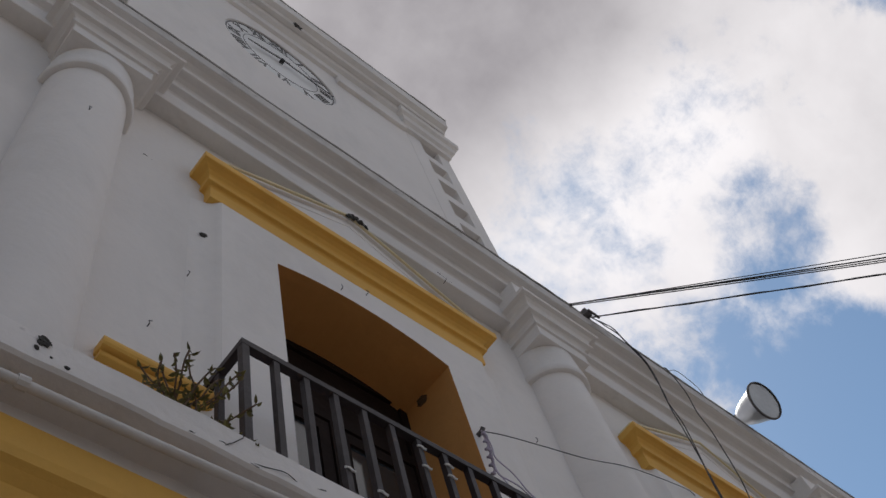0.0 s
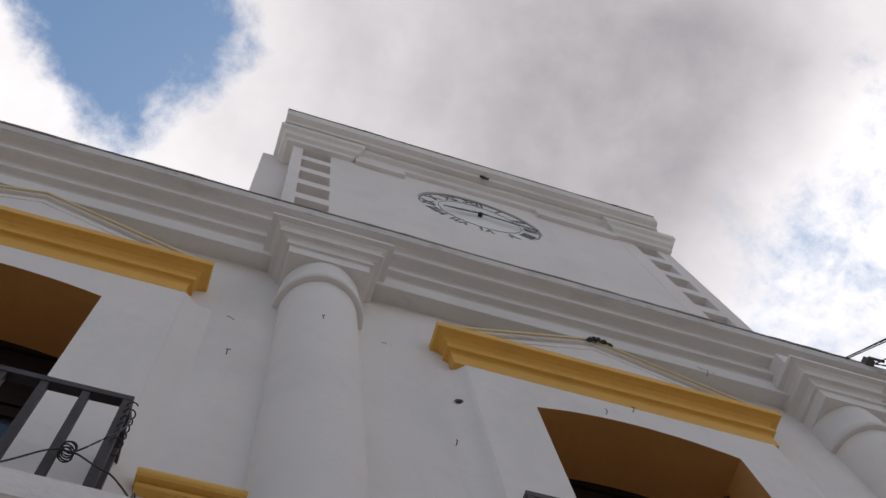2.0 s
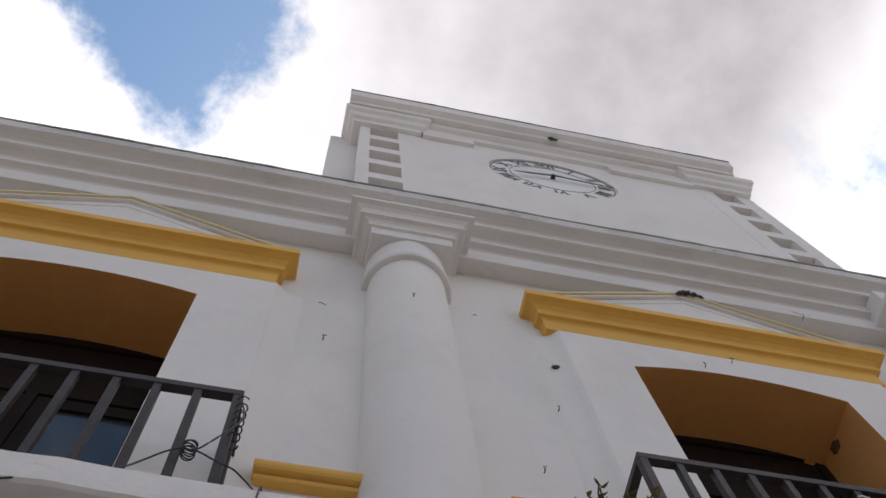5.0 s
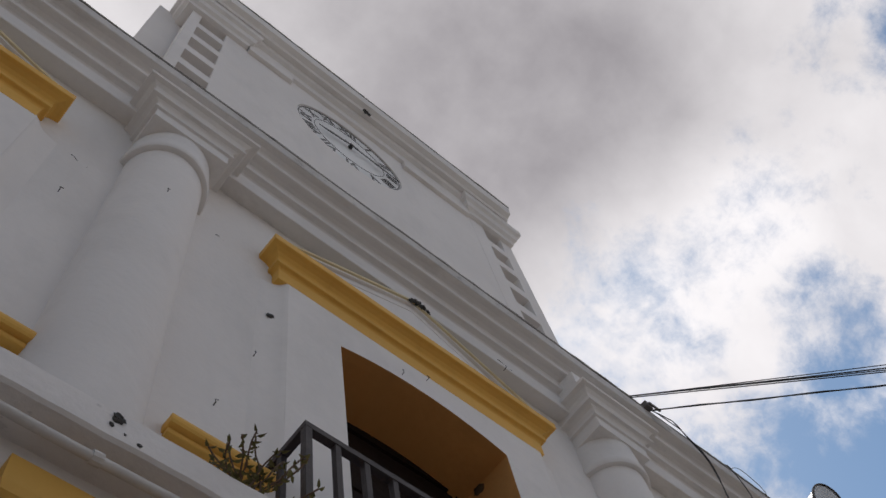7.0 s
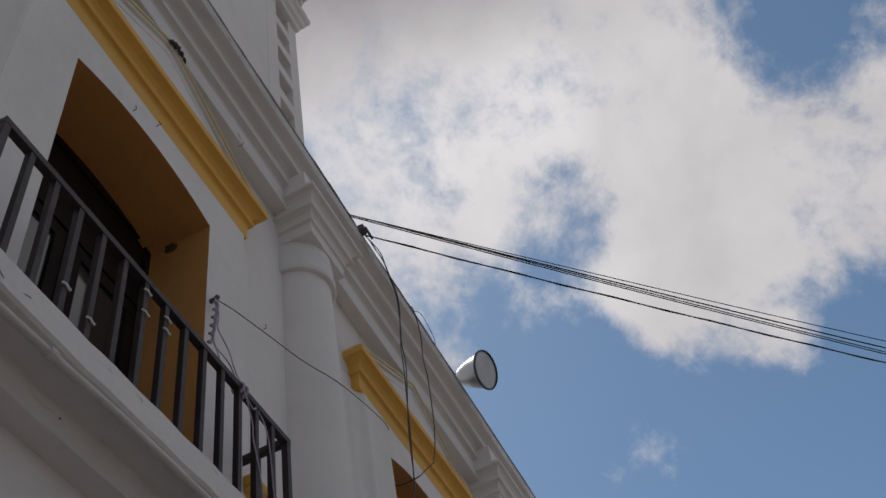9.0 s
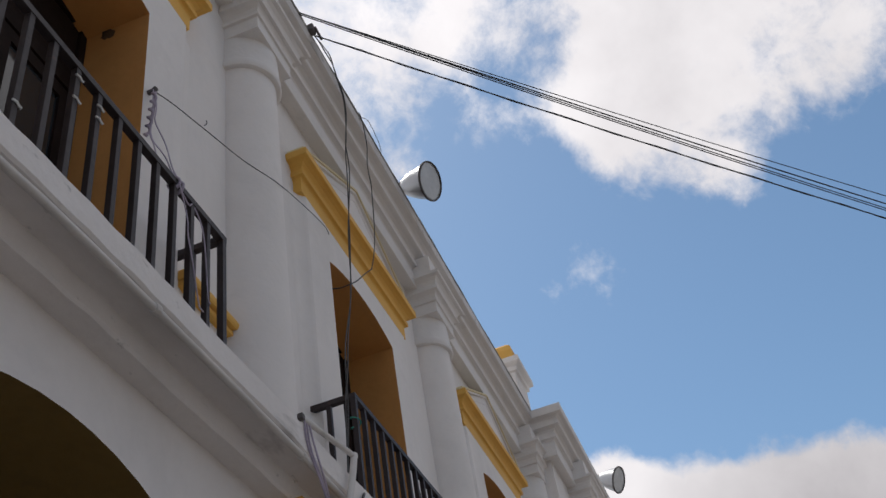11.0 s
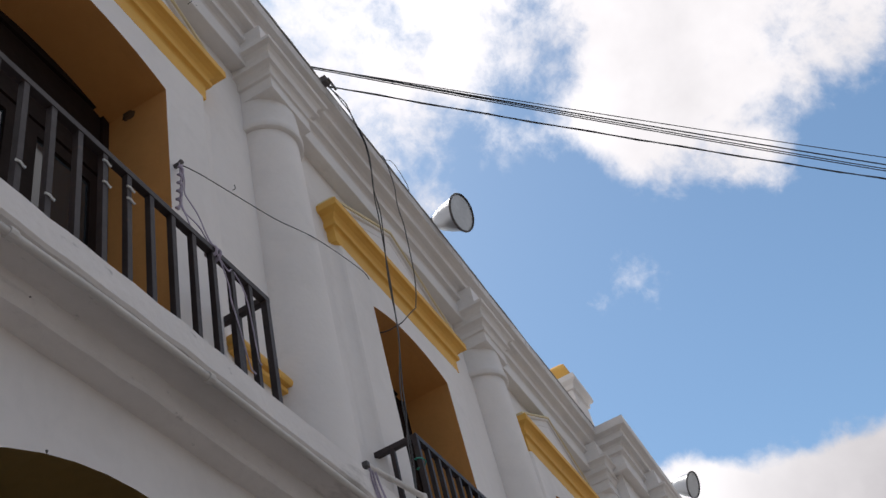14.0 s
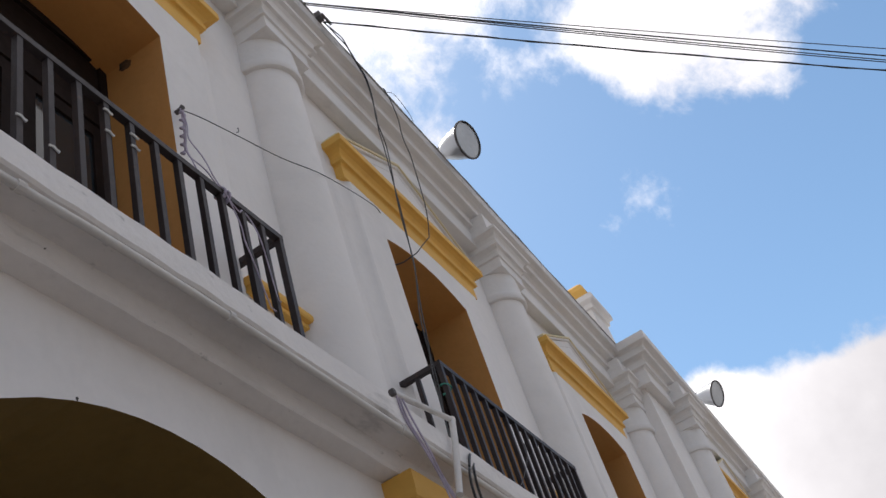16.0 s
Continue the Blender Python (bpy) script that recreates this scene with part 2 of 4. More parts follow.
def prism(bm, pts, y0, y1):
    """A shape drawn in x and z, given depth from y0 to y1. Returns its faces: front, back, sides in order."""
    a = [bm.verts.new((x, y0, z)) for x, z in pts]
    b = [bm.verts.new((x, y1, z)) for x, z in pts]
    n = len(pts)
    return [bm.faces.new(a), bm.faces.new(b[::-1])] + [bm.faces.new((a[i], b[i], b[(i + 1) % n], a[(i + 1) % n])) for i in range(n)]


def wedge(pts, y0, y1):
    bm = bmesh.new()
    prism(bm, pts, y0, y1)
    return bm


def arch_pts(xl, xr, zs, rise, n=14):
    """Points of a segmental arch from the right springing to the left one."""
    c, half = (xl + xr) / 2, (xr - xl) / 2
    r = (half * half + rise * rise) / (2 * rise)
    a = math.asin(min(1, half / r))
    if rise > half * 0.98:
        a = math.pi / 2
    return [(c + r * math.sin(a - 2 * a * i / n), zs + rise - r + r * math.cos(a - 2 * a * i / n)) for i in range(n + 1)]


def portal(bm, x0, x1, z0, z1, xl, xr, zs, rise, y0, y1, n=14):
    """A wall piece with an arched opening that goes through it; the opening's own faces take the second material."""
    arch = arch_pts(xl, xr, zs, rise, n)
    pts = [(x0, z0), (x0, z1), (x1, z1), (x1, z0), (xr, z0)] + arch + [(xl, z0)]
    fs = prism(bm, pts, y0, y1)
    for f in fs[2 + 4: 2 + 4 + len(arch) + 1]:
        f.material_index = 1
    return bm


def moulding(bm, prof, x0, x1, y, back=None, side=(1.0, 1.0)):
    """A profile of (out, z) rows carried along a front and mitred round both its ends back to the wall."""
    back = y if back is None else back
    rows = [[bm.verts.new(p) for p in ((x0 - o * side[0], back, z), (x0 - o * side[0], y - o, z), (x1 + o * side[1], y - o, z), (x1 + o * side[1], back, z))] for o, z in prof]
    for a, b in zip(rows, rows[1:]):
        for i in range(3):
            bm.faces.new((a[i], a[i + 1], b[i + 1], b[i]))
    bm.faces.new(rows[0])
    bm.faces.new(rows[-1][::-1])
    return bm


def run(bm, prof, x0, x1, wob=0.004, step=0.6, seed=0):
    """A profile of (y, z) rows run straight along x, a little uneven as hand-laid plaster is, closed at both ends."""
    n = max(1, int((x1 - x0) / step))
    cols = []
    for i in range(n + 1):
        x = x0 + (x1 - x0) * i / n
        dy, dz = (wob * (0.7 * noise.noise((x * 0.9, seed, k)) + 0.3 * noise.noise((x * 5.3, seed, k + 2))) for k in (0.0, 7.0))
        cols.append([bm.verts.new((x, y + dy, z + dz)) for y, z in prof])
    for a, b in zip(cols, cols[1:]):
        for i in range(len(prof)):
            j = (i + 1) % len(prof)
            f = bm.faces.new((a[i], b[i], b[j], a[j]))
            f.material_index = 0
    bm.faces.new(cols[0][::-1])
    bm.faces.new(cols[-1])
    return bm


def lathe(bm, prof, cx, cy, n=40, a0=0.0, a1=2 * math.pi):
    """A profile of (radius, z) rows turned about the upright through cx, cy."""
    full = abs(a1 - a0 - 2 * math.pi) < 1e-6
    m = n if full else n + 1
    rings = [[bm.verts.new((cx + r * math.cos(a0 + (a1 - a0) * i / n), cy + r * math.sin(a0 + (a1 - a0) * i / n), z)) for i in range(m)] for r, z in prof]
    for a, b in zip(rings, rings[1:]):
        for i in range(n):
            j = (i + 1) % m
            bm.faces.new((a[i], a[j], b[j], b[i]))
    return bm


def tube(bm, pts, r, n=6):
    """A round bar along a line of points."""
    pts = [Vector(p) for p in pts]
    rings = []
    for i, p in enumerate(pts):
        d = (pts[min(i + 1, len(pts) - 1)] - pts[max(i - 1, 0)]).normalized()
        u = d.cross(Vector((0, 0, 1)) if abs(d.z) < 0.9 else Vector((1, 0, 0))).normalized()
        v = d.cross(u)
        rings.append([bm.verts.new(p + r * (math.cos(2 * math.pi * k / n) * u + math.sin(2 * math.pi * k / n) * v)) for k in range(n)])
    for a, b in zip(rings, rings[1:]):
        for k in range(n):
            bm.faces.new((a[k], a[(k + 1) % n], b[(k + 1) % n], b[k]))
    bm.faces.new(rings[0][::-1])
    bm.faces.new(rings[-1])
    return bm


def bm_new():
    return bmesh.new()


# ---- the plan ----
LEDGE, FLOOR_TOP = 5.10, 4.86
WINDOWS = [-8.30, -3.38, 1.485, 6.45, 11.45]
COLUMNS = [-10.9, -5.95, -1.02, 3.98, 8.92, 13.85]
OPENING, SPRING, PROUD = 0.84, 8.355, 0.09     # half the window's width, where its arch springs, how far its surround stands out
ARCADE = -0.28
FRONT_END = 14.0
WING = -0.52            # the wing beyond stands this far forward
CORNICE = [(0.3, 10.06), (0.0, 10.085), (-0.158, 10.06), (-0.164, 10.07), (-0.165, 10.29), (-0.150, 10.295), (-0.150, 10.335), (-0.165, 10.36), (-0.195, 10.37), (-0.222, 10.372), (-0.226, 10.377), (-0.226, 10.435), (-0.205, 10.44),
           (-0.205, 10.49), (-0.222, 10.53), (-0.26, 10.545), (-0.32, 10.548), (-0.334, 10.553), (-0.336, 10.615), (-0.315, 10.62), (-0.315, 10.67), (-0.335, 10.695), (-0.375, 10.708), (-0.43, 10.712), (-0.44, 10.72), (-0.448, 10.86), (0.3, 10.90)]
STRING = [(0.0, 5.10), (-0.62, 5.10), (-0.641, 5.085), (-0.645, 4.915), (-0.63, 4.90), (-0.435, 4.895), (-0.43, 4.77), (-0.415, 4.752), (-0.30, 4.748), (0.0, 4.75)]


# ---- setting ----
def ground():
    bm = bm_new()
    n = 24
    xs = [-900 + 1800 * (0.5 + 0.5 * math.copysign(abs(2 * i / n - 1) ** 3, 2 * i / n - 1)) for i in range(n + 1)]
    vs = [[bm.verts.new((x, y, 0)) for y in xs] for x in xs]
    for i in range(n):
        for j in range(n):
            bm.faces.new((vs[i][j], vs[i + 1][j], vs[i + 1][j + 1], vs[i][j + 1]))
    tagged(part("ground", bm, M_PAVE), "worn grey street paving in front of the arcade", "street", kind="structure")


def walls():
    edges = [-13.0] + [(a + b) / 2 for a, b in zip(WINDOWS, WINDOWS[1:])] + [FRONT_END]
    for i, (c, a, b) in enumerate(zip(WINDOWS, edges, edges[1:])):
        bm = portal(bm_new(), a, b, FLOOR_TOP, 10.5, c - OPENING, c + OPENING, SPRING, 0.14, 0.0, 0.62)
        tagged(part(f"wall_upper_{i + 1}", bm, [M_WHITE, M_REVEAL]), "white limewashed upper wall with an ochre window reveal", "wall", kind="structure")
        c += 0.195
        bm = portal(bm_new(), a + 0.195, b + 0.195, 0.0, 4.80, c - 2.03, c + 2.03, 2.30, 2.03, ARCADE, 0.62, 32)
        tagged(part(f"wall_arcade_{i + 1}", bm, [M_WHITE, M_ARCADE_SHADE]), "white arcade wall with an ochre arch soffit darkened for shade", "wall", kind="structure")


def rooms():
    """The arcade behind the arches and the rooms behind the windows, both coloured dark for shade."""
    bm = bm_new()
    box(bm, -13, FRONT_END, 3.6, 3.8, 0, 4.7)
    tagged(part("wall_arcade_back", bm, M_ARCADE_SHADE), "back wall of the arcade walk in shade-darkened ochre", "wall", kind="structure")
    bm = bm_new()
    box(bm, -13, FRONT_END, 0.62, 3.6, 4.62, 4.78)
    tagged(part("ceiling", bm, M_ARCADE_SHADE), "ceiling of the arcade walk in shade-darkened ochre", "ceiling", kind="structure")
    bm = bm_new()
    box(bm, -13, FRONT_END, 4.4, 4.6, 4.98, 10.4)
    tagged(part("wall_rooms_back", bm, M_ROOM_SHADE), "back wall of the upper rooms, coloured near black for indoor shade", "wall", kind="structure")
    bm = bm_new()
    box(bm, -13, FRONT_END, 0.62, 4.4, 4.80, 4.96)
    tagged(part("floor_upper", bm, M_ROOM_SHADE), "floor of the upper rooms, coloured near black for indoor shade", "floor", kind="structure")
    bm = bm_new()
    box(bm, -13, FRONT_END + 11, 0.0 + 0.62, 9.0, 10.42, 10.6)
    tagged(part("roof", bm, M_ROOF), "flat screeded roof behind the cornice", "roof", kind="structure")
    bm = bm_new()
    box(bm, -13.3, -13.0, -0.20, 9, 0, 10.8)
    box(bm, FRONT_END + 11, FRONT_END + 11.3, WING, 9, 0, 10.8)
    box(bm, -13.3, FRONT_END + 11.3, 9, 9.3, 0, 10.8)
    tagged(part("wall_back", bm, M_WHITE), "plain white end and back walls of the hall", "wall", kind="structure")


def trims():
    bm = run(bm_new(), CORNICE, -13.0, FRONT_END, 0.008)
    for f in bm.faces:
        zs = [v.co.z for v in f.verts]
        ys = [v.co.y for v in f.verts]
        if min(zs) > 10.70 and max(ys) < -0.42:
            f.material_index = 1
    tagged(part("trim_cornice", bm, [M_TRIM, M_EDGE]), "moulded white roof cornice with a rain-greyed top edge", "cornice", kind="structure")
    bm = run(bm_new(), [(-0.39, 10.866), (-0.455, 10.863), (-0.462, 10.875), (-0.452, 10.890), (-0.39, 10.90)], -13.0, FRONT_END, 0.016, 0.11, 5)
    tagged(part("trim_coping", bm, M_CRUST), "thin blackened mortar coping on the cornice edge", "coping", kind="structure")
    bm = run(bm_new(), STRING, -13.0, FRONT_END, 0.02, 0.09, 3)
    tagged(part("trim_balcony_ledge", bm, M_LEDGE), "continuous moulded white balcony ledge with chipped edges", "ledge", kind="structure")


# ---- columns ----
def column(cx, yo=0.0):
    th = empty("column", cx, yo, LEDGE)
    tagged(th, "white plastered engaged column with a stepped square capital", "column", "columns along the facade")

    def local(bm):
        bmesh.ops.translate(bm, verts=bm.verts, vec=(-cx, -yo, -LEDGE))
        return bm

    a0, a1 = math.pi - 0.1, 2 * math.pi + 0.1
    part("shaft", local(lathe(bm_new(), [(0.35, LEDGE), (0.335, 6.5), (0.318, 9.26)], cx, yo, 44, a0, a1)), M_WHITE, th, smooth=True)
    part("ring", local(lathe(bm_new(), [(0.30, 9.238), (0.345, 9.236), (0.362, 9.245), (0.368, 9.26), (0.368, 9.32), (0.358, 9.345), (0.35, 9.36), (0.352, 9.50), (0.34, 9.70)], cx, yo, 44, a0, a1)), M_TRIM, th, smooth=True)
    bm = bm_new()
    rows = []
    # three nested square steps, each a hollowed band under a thin lip
    for half, front, z in ((0.30, 0.30, 9.672), (0.345, 0.355, 9.675), (0.345, 0.355, 9.81), (0.348, 0.358, 9.83), (0.378, 0.38, 9.835), (0.38, 0.382, 9.84), (0.38, 0.382, 9.865), (0.362, 0.366, 9.868),
                           (0.362, 0.366, 9.90), (0.378, 0.382, 9.94), (0.41, 0.40, 9.962), (0.454, 0.435, 9.968), (0.458, 0.437, 9.973), (0.458, 0.437, 9.998), (0.438, 0.42, 10.002),
                           (0.438, 0.42, 10.05), (0.455, 0.435, 10.10), (0.49, 0.465, 10.135), (0.54, 0.505, 10.145), (0.546, 0.508, 10.15), (0.546, 0.508, 10.19), (0.40, 0.38, 10.20)):
        rows.append([bm.verts.new(p) for p in ((-half, 0.1, z - LEDGE), (-half, -front, z - LEDGE), (half, -front, z - LEDGE), (half, 0.1, z - LEDGE))])
    for a, b in zip(rows, rows[1:]):
        for k in range(3):
            bm.faces.new((a[k], a[k + 1], b[k + 1], b[k]))
    bm.faces.new(rows[0])
    bm.faces.new(rows[-1][::-1])
    part("capital", bm, M_TRIM, th)
    # the cornice breaks forward over the capital
    part("impost", box(bm_new(), -0.50, 0.50, -0.40, 0.05, 10.195 - LEDGE, 10.50 - LEDGE), M_TRIM, th)


# ---- windows ----
LINTEL = [(0.0, 8.835), (0.086, 8.835), (0.09, 8.84), (0.091, 8.985), (0.09, 9.0), (0.096, 9.02), (0.105, 9.03), (0.128, 9.034), (0.134, 9.038), (0.134, 9.09), (0.12, 9.094),
          (0.12, 9.12), (0.13, 9.15), (0.155, 9.18), (0.19, 9.195), (0.222, 9.20), (0.227, 9.206), (0.227, 9.285), (0.218, 9.295), (0.0, 9.33)]


def window(c, yo=0.0):
    end = 1.25 if c < 0 else 1.31
    th = empty("window_1", c, yo, LEDGE)
    tagged(th, "tall white-framed balcony window under a yellow lintel and shallow pediment", "window", kind="structure")

    def put(name, bm, mats, parent=th, label="", **more):
        bmesh.ops.translate(bm, verts=bm.verts, vec=(-c, 0, -LEDGE))
        ob = part(name, bm, mats, parent, label, **more)
        return ob

    bm = portal(bm_new(), c - 1.33, c + 1.35, LEDGE, 8.85, c - OPENING, c + OPENING, SPRING, 0.14, -PROUD + 0.002, 0.0)
    put("surround", bm, [M_WHITE, M_REVEAL])
    for s, edge in ((-1, c - 1.331), (1, c + 1.351)):
        swell = [(0.0, 0.02), (0.0, -0.087), (0.012, -0.083), (0.03, -0.066), (0.055, -0.042), (0.09, -0.024), (0.14, -0.011), (0.21, -0.002), (0.25, 0.02)]
        bm = bm_new()
        rows = [[bm.verts.new((edge + s * x, y, z)) for x, y in swell] for z in (LEDGE, 8.836)]
        for i in range(len(swell)):
            j = (i + 1) % len(swell)
            bm.faces.new((rows[0][i], rows[0][j], rows[1][j], rows[1][i]))
        bm.faces.new(rows[0])
        bm.faces.new(rows[1])
        put("surround_edge", bm, M_WHITE, smooth=True)
    put("lintel", moulding(bm_new(), LINTEL, c - 1.34, c + end, 0.0, 0.05), M_YELLOW, label="yellow moulded lintel")
    # pediment: a flat triangular panel under two thin raking ribs
    e0, e1, foot, top = c - 1.53, c + end + 0.19, 9.30, 10.055
    put("tympanum", wedge([(e0 + 0.06, foot), (c, top - 0.03), (e1 - 0.06, foot)], -0.135, 0.05), M_WHITE)
    for e, s in ((e0, 1), (e1, -1)):
        put("raking_step", wedge([(e + s * 0.30, foot + 0.03), (c, top - 0.15), (c, top - 0.11), (e + s * 0.20, foot + 0.03)], -0.141, 0.0), M_WHITE)
        put("raking_slab", wedge([(e + s * 0.03, foot + 0.005), (c, top - 0.035), (c, top - 0.002), (e, foot + 0.02)], -0.165, 0.05), M_TRIM)
        put("raking_rib", wedge([(e, foot + 0.022), (c, top), (c, top + 0.028), (e, foot + 0.05)], -0.185, 0.05), M_CREAM, label="thin cream line")
    # joinery
    bm = bm_new()
    for a, b, z0, z1 in ((-OPENING, -0.77, LEDGE, 8.50), (0.77, OPENING, LEDGE, 8.50), (-0.77, 0.77, 7.62, 7.74), (-0.77, 0.77, 8.40, 8.50), (-0.035, 0.035, LEDGE, 7.62)):
        box(bm, c + a, c + b, 0.46, 0.54, z0, z1)
    put("door_frame", bm, M_WOOD, label="dark stained wooden frame")
    for s in (-1, 1):
        lo, hi = (c - 0.765, c - 0.04) if s < 0 else (c + 0.04, c + 0.765)
        bm = bm_new()
        for a, b, z0, z1 in ((lo, lo + 0.10, LEDGE, 7.61), (hi - 0.10, hi, LEDGE, 7.61), (lo + 0.10, hi - 0.10, LEDGE, 5.75), (lo + 0.10, hi - 0.10, 7.49, 7.61), (lo + 0.10, hi - 0.10, 6.60, 6.68)):
            box(bm, a, b, 0.475, 0.525, z0, z1)
        leaf = put("door_leaf", bm, M_WOOD, label="dark wooden glazed leaf")
        for z0, z1 in ((5.75, 6.60), (6.68, 7.49)):
            put("pane", box(bm_new(), lo + 0.10, hi - 0.10, 0.496, 0.504, z0, z1), M_GLASS, leaf)
    put("transom_panel", box(bm_new(), c - 0.77, c + 0.77, 0.49, 0.51, 7.74, 8.40), M_WOOD)
    return th


def dado(x0, x1, yo=0.0):
    prof = [(0.0, 6.165), (0.055, 6.165), (0.06, 6.17), (0.06, 6.20), (0.048, 6.203), (0.046, 6.212), (0.09, 6.215), (0.10, 6.23), (0.104, 6.25), (0.10, 6.275), (0.088, 6.292), (0.05, 6.305), (0.0, 6.31)]
    prof = [(o, z - 0.03) for o, z in prof]
    bm = moulding(bm_new(), prof, x0, x1, yo, yo + 0.03, (0.25, 0.25))
    tagged(part("dado_moulding", bm, M_YELLOW), "short yellow plaster moulding beside the column", "moulding", "yellow wall mouldings")


# ---- railings ----
def railing(x0, x1, yo=0.0):
    th = empty("balcony_railing", (x0 + x1) / 2, yo - 0.40, LEDGE)
    tagged(th, "dark iron balcony railing of square upright bars", "railing", "balcony railings")
    cx, cy = (x0 + x1) / 2, yo - 0.40

    def put(name, *b):
        bm = box(bm_new(), *b, 0.003)
        bmesh.ops.translate(bm, verts=bm.verts, vec=(-cx, -cy, -LEDGE))
        return part(name, bm, M_IRON, th)

    t = 0.025
    put("top_rail", x0 - t, x1 + t, cy - t, cy + t, 6.27, 6.32)
    for x in (x0, x1):
        put("side_rail", x - t, x + t, cy + t, yo - 0.0, 6.27, 6.32)
        put("side_bar", x - 0.02, x + 0.02, cy + 0.20, cy + 0.24, LEDGE - 0.01, 6.275)
    n = 14
    for i in range(n + 1):
        x = x0 + (x1 - x0) * i / n
        w = 0.023 if i in (0, n) else 0.02
        put("bar", x - w, x + w, cy - w, cy + w, LEDGE - 0.01, 6.275)


# ---- tower ----
TOWER_L, TOWER_R = -1.50, 4.40
CLOCK = (1.17, 14.95, 0.90)


def clock_tower():
    th = empty("clock_tower", 1.5, 0, 10.7)
    tagged(th, "white square clock tower with slotted corner strips and a heavy cornice", "tower")

    def put(name, bm, mats, label="", **more):
        bmesh.ops.translate(bm, verts=bm.verts, vec=(-1.5, 0, -10.7))
        return part(name, bm, mats, th, label, **more)

    cx, cz, r = CLOCK
    # front with a round hole for the dial
    bm = bm_new()
    n = 48
    ring = [(cx + r * math.cos(2 * math.pi * i / n), cz + r * math.sin(2 * math.pi * i / n)) for i in range(n)]
    xa, xb, za, zb = TOWER_L + 0.85, TOWER_R - 0.85, 10.6, 16.9

    def edge(i):
        a = 2 * math.pi * i / n
        dx, dz = math.cos(a), math.sin(a)
        t = min(((xb if dx > 0 else xa) - cx) / dx if abs(dx) > 1e-6 else 1e9, ((zb if dz > 0 else za) - cz) / dz if abs(dz) > 1e-6 else 1e9)
        return (cx + t * dx, cz + t * dz)

    outer = [edge(i) for i in range(n)]
    inn = [bm.verts.new((x, 0.004, z)) for x, z in ring]
    rear = [bm.verts.new((x, 0.045, z)) for x, z in ring]
    out = [bm.verts.new((x, 0.004, z)) for x, z in outer]
    for i in range(n):
        j = (i + 1) % n
        bm.faces.new((inn[i], inn[j], out[j], out[i]))
        bm.faces.new((inn[i], rear[i], rear[j], inn[j]))
    for (px, pz), ids in (((xa, za), None), ((xb, za), None), ((xa, zb), None), ((xb, zb), None)):
        near = sorted(range(n), key=lambda i: (outer[i][0] - px) ** 2 + (outer[i][1] - pz) ** 2)[:2]
        bm.faces.new((bm.verts.new((px, 0.004, pz)), out[near[0]], out[near[1]]))
    put("front_wall", bm, M_WHITE)
    bm = bm_new()
    box(bm, TOWER_L + 0.02, TOWER_L + 0.3, 0.26, 6.0, 10.6, 16.9)
    box(bm, TOWER_R - 0.3, TOWER_R - 0.02, 0.26, 6.0, 10.6, 16.9)
    box(bm, TOWER_L + 0.3, TOWER_R - 0.3, 5.7, 6.0, 10.6, 16.9)
    put("side_walls", bm, M_WHITE)
    bm = bm_new()
    box(bm, xa - 0.01, xb + 0.01, 0.048, 0.20, 10.6, 16.9)
    put("inner_wall", bm, M_WHITE)
    # corner strips, each with a ladder of slots
    for a, b, sl, sr in ((TOWER_L, TOWER_L + 0.86, -1.36, -0.955), (TOWER_R - 0.86, TOWER_R, 3.81, 4.17)):
        bm = bm_new()
        box(bm, a, sl, 0.0, 0.25, 10.6, 16.35)
        box(bm, sr, b, 0.0, 0.25, 10.6, 16.35)
        z = 16.02
        box(bm, sl, sr, 0.0, 0.25, z, 16.35)
        while z > 11.2:
            z0 = z - 0.50
            box(bm, sl, sr, 0.0, 0.25, z0 - 0.24, z0)
            z = z0 - 0.24
        box(bm, sl, sr, 0.0, 0.25, 10.6, z)
        put("corner_strip", bm, M_WHITE)
        put("slot_back", box(bm_new(), sl - 0.02, sr + 0.02, 0.251, 0.258, 10.7, 16.2), M_TRIM)
    # cornice: broken forward over the strips, cut away above the dial
    prof = [(0.0, 16.026), (0.06, 16.034), (0.07, 16.16), (0.12, 16.2), (0.14, 16.34), (0.19, 16.38), (0.20, 16.52), (0.0, 16.53)]
    for a, b in ((TOWER_L - 0.05, TOWER_L + 0.82), (TOWER_R - 0.84, TOWER_R - 0.04)):
        put("strip_capital", moulding(bm_new(), prof, a, b, 0.0, 0.3), M_TRIM)
    for a, b in ((TOWER_L + 0.9, 0.15), (2.21, TOWER_R - 0.9)):
        put("band", box(bm_new(), a, b, -0.06, 0.2, 15.95, 16.2, 0.01), M_WHITE)
    bm = run(bm_new(), [(0.3, 16.2), (0.0, 16.2), (-0.05, 16.22), (-0.06, 16.40), (-0.12, 16.44), (-0.14, 16.54), (0.3, 16.54)], TOWER_L + 0.87, TOWER_R - 0.87, 0.004)
    put("architrave", bm, M_TRIM)
    bm = run(bm_new(), [(0.6, 16.545), (-0.22, 16.545), (-0.24, 16.62), (-0.32, 16.66), (-0.34, 16.91), (0.6, 16.95)], TOWER_L - 0.21, TOWER_R - 0.12, 0.008)
    put("top_slab", bm, M_TRIM, "projecting top slab")
    bm = run(bm_new(), [(-0.28, 16.915), (-0.348, 16.912), (-0.355, 16.925), (-0.345, 16.945), (-0.28, 16.95)], TOWER_L - 0.215, TOWER_R - 0.115, 0.016, 0.11, 9)
    put("coping", bm, M_CRUST, "thin blackened mortar edge")
    bm = bm_new()
    box(bm, TOWER_L, TOWER_R, 0.4, 6.0, 16.75, 16.93)
    put("roof", bm, M_ROOF)
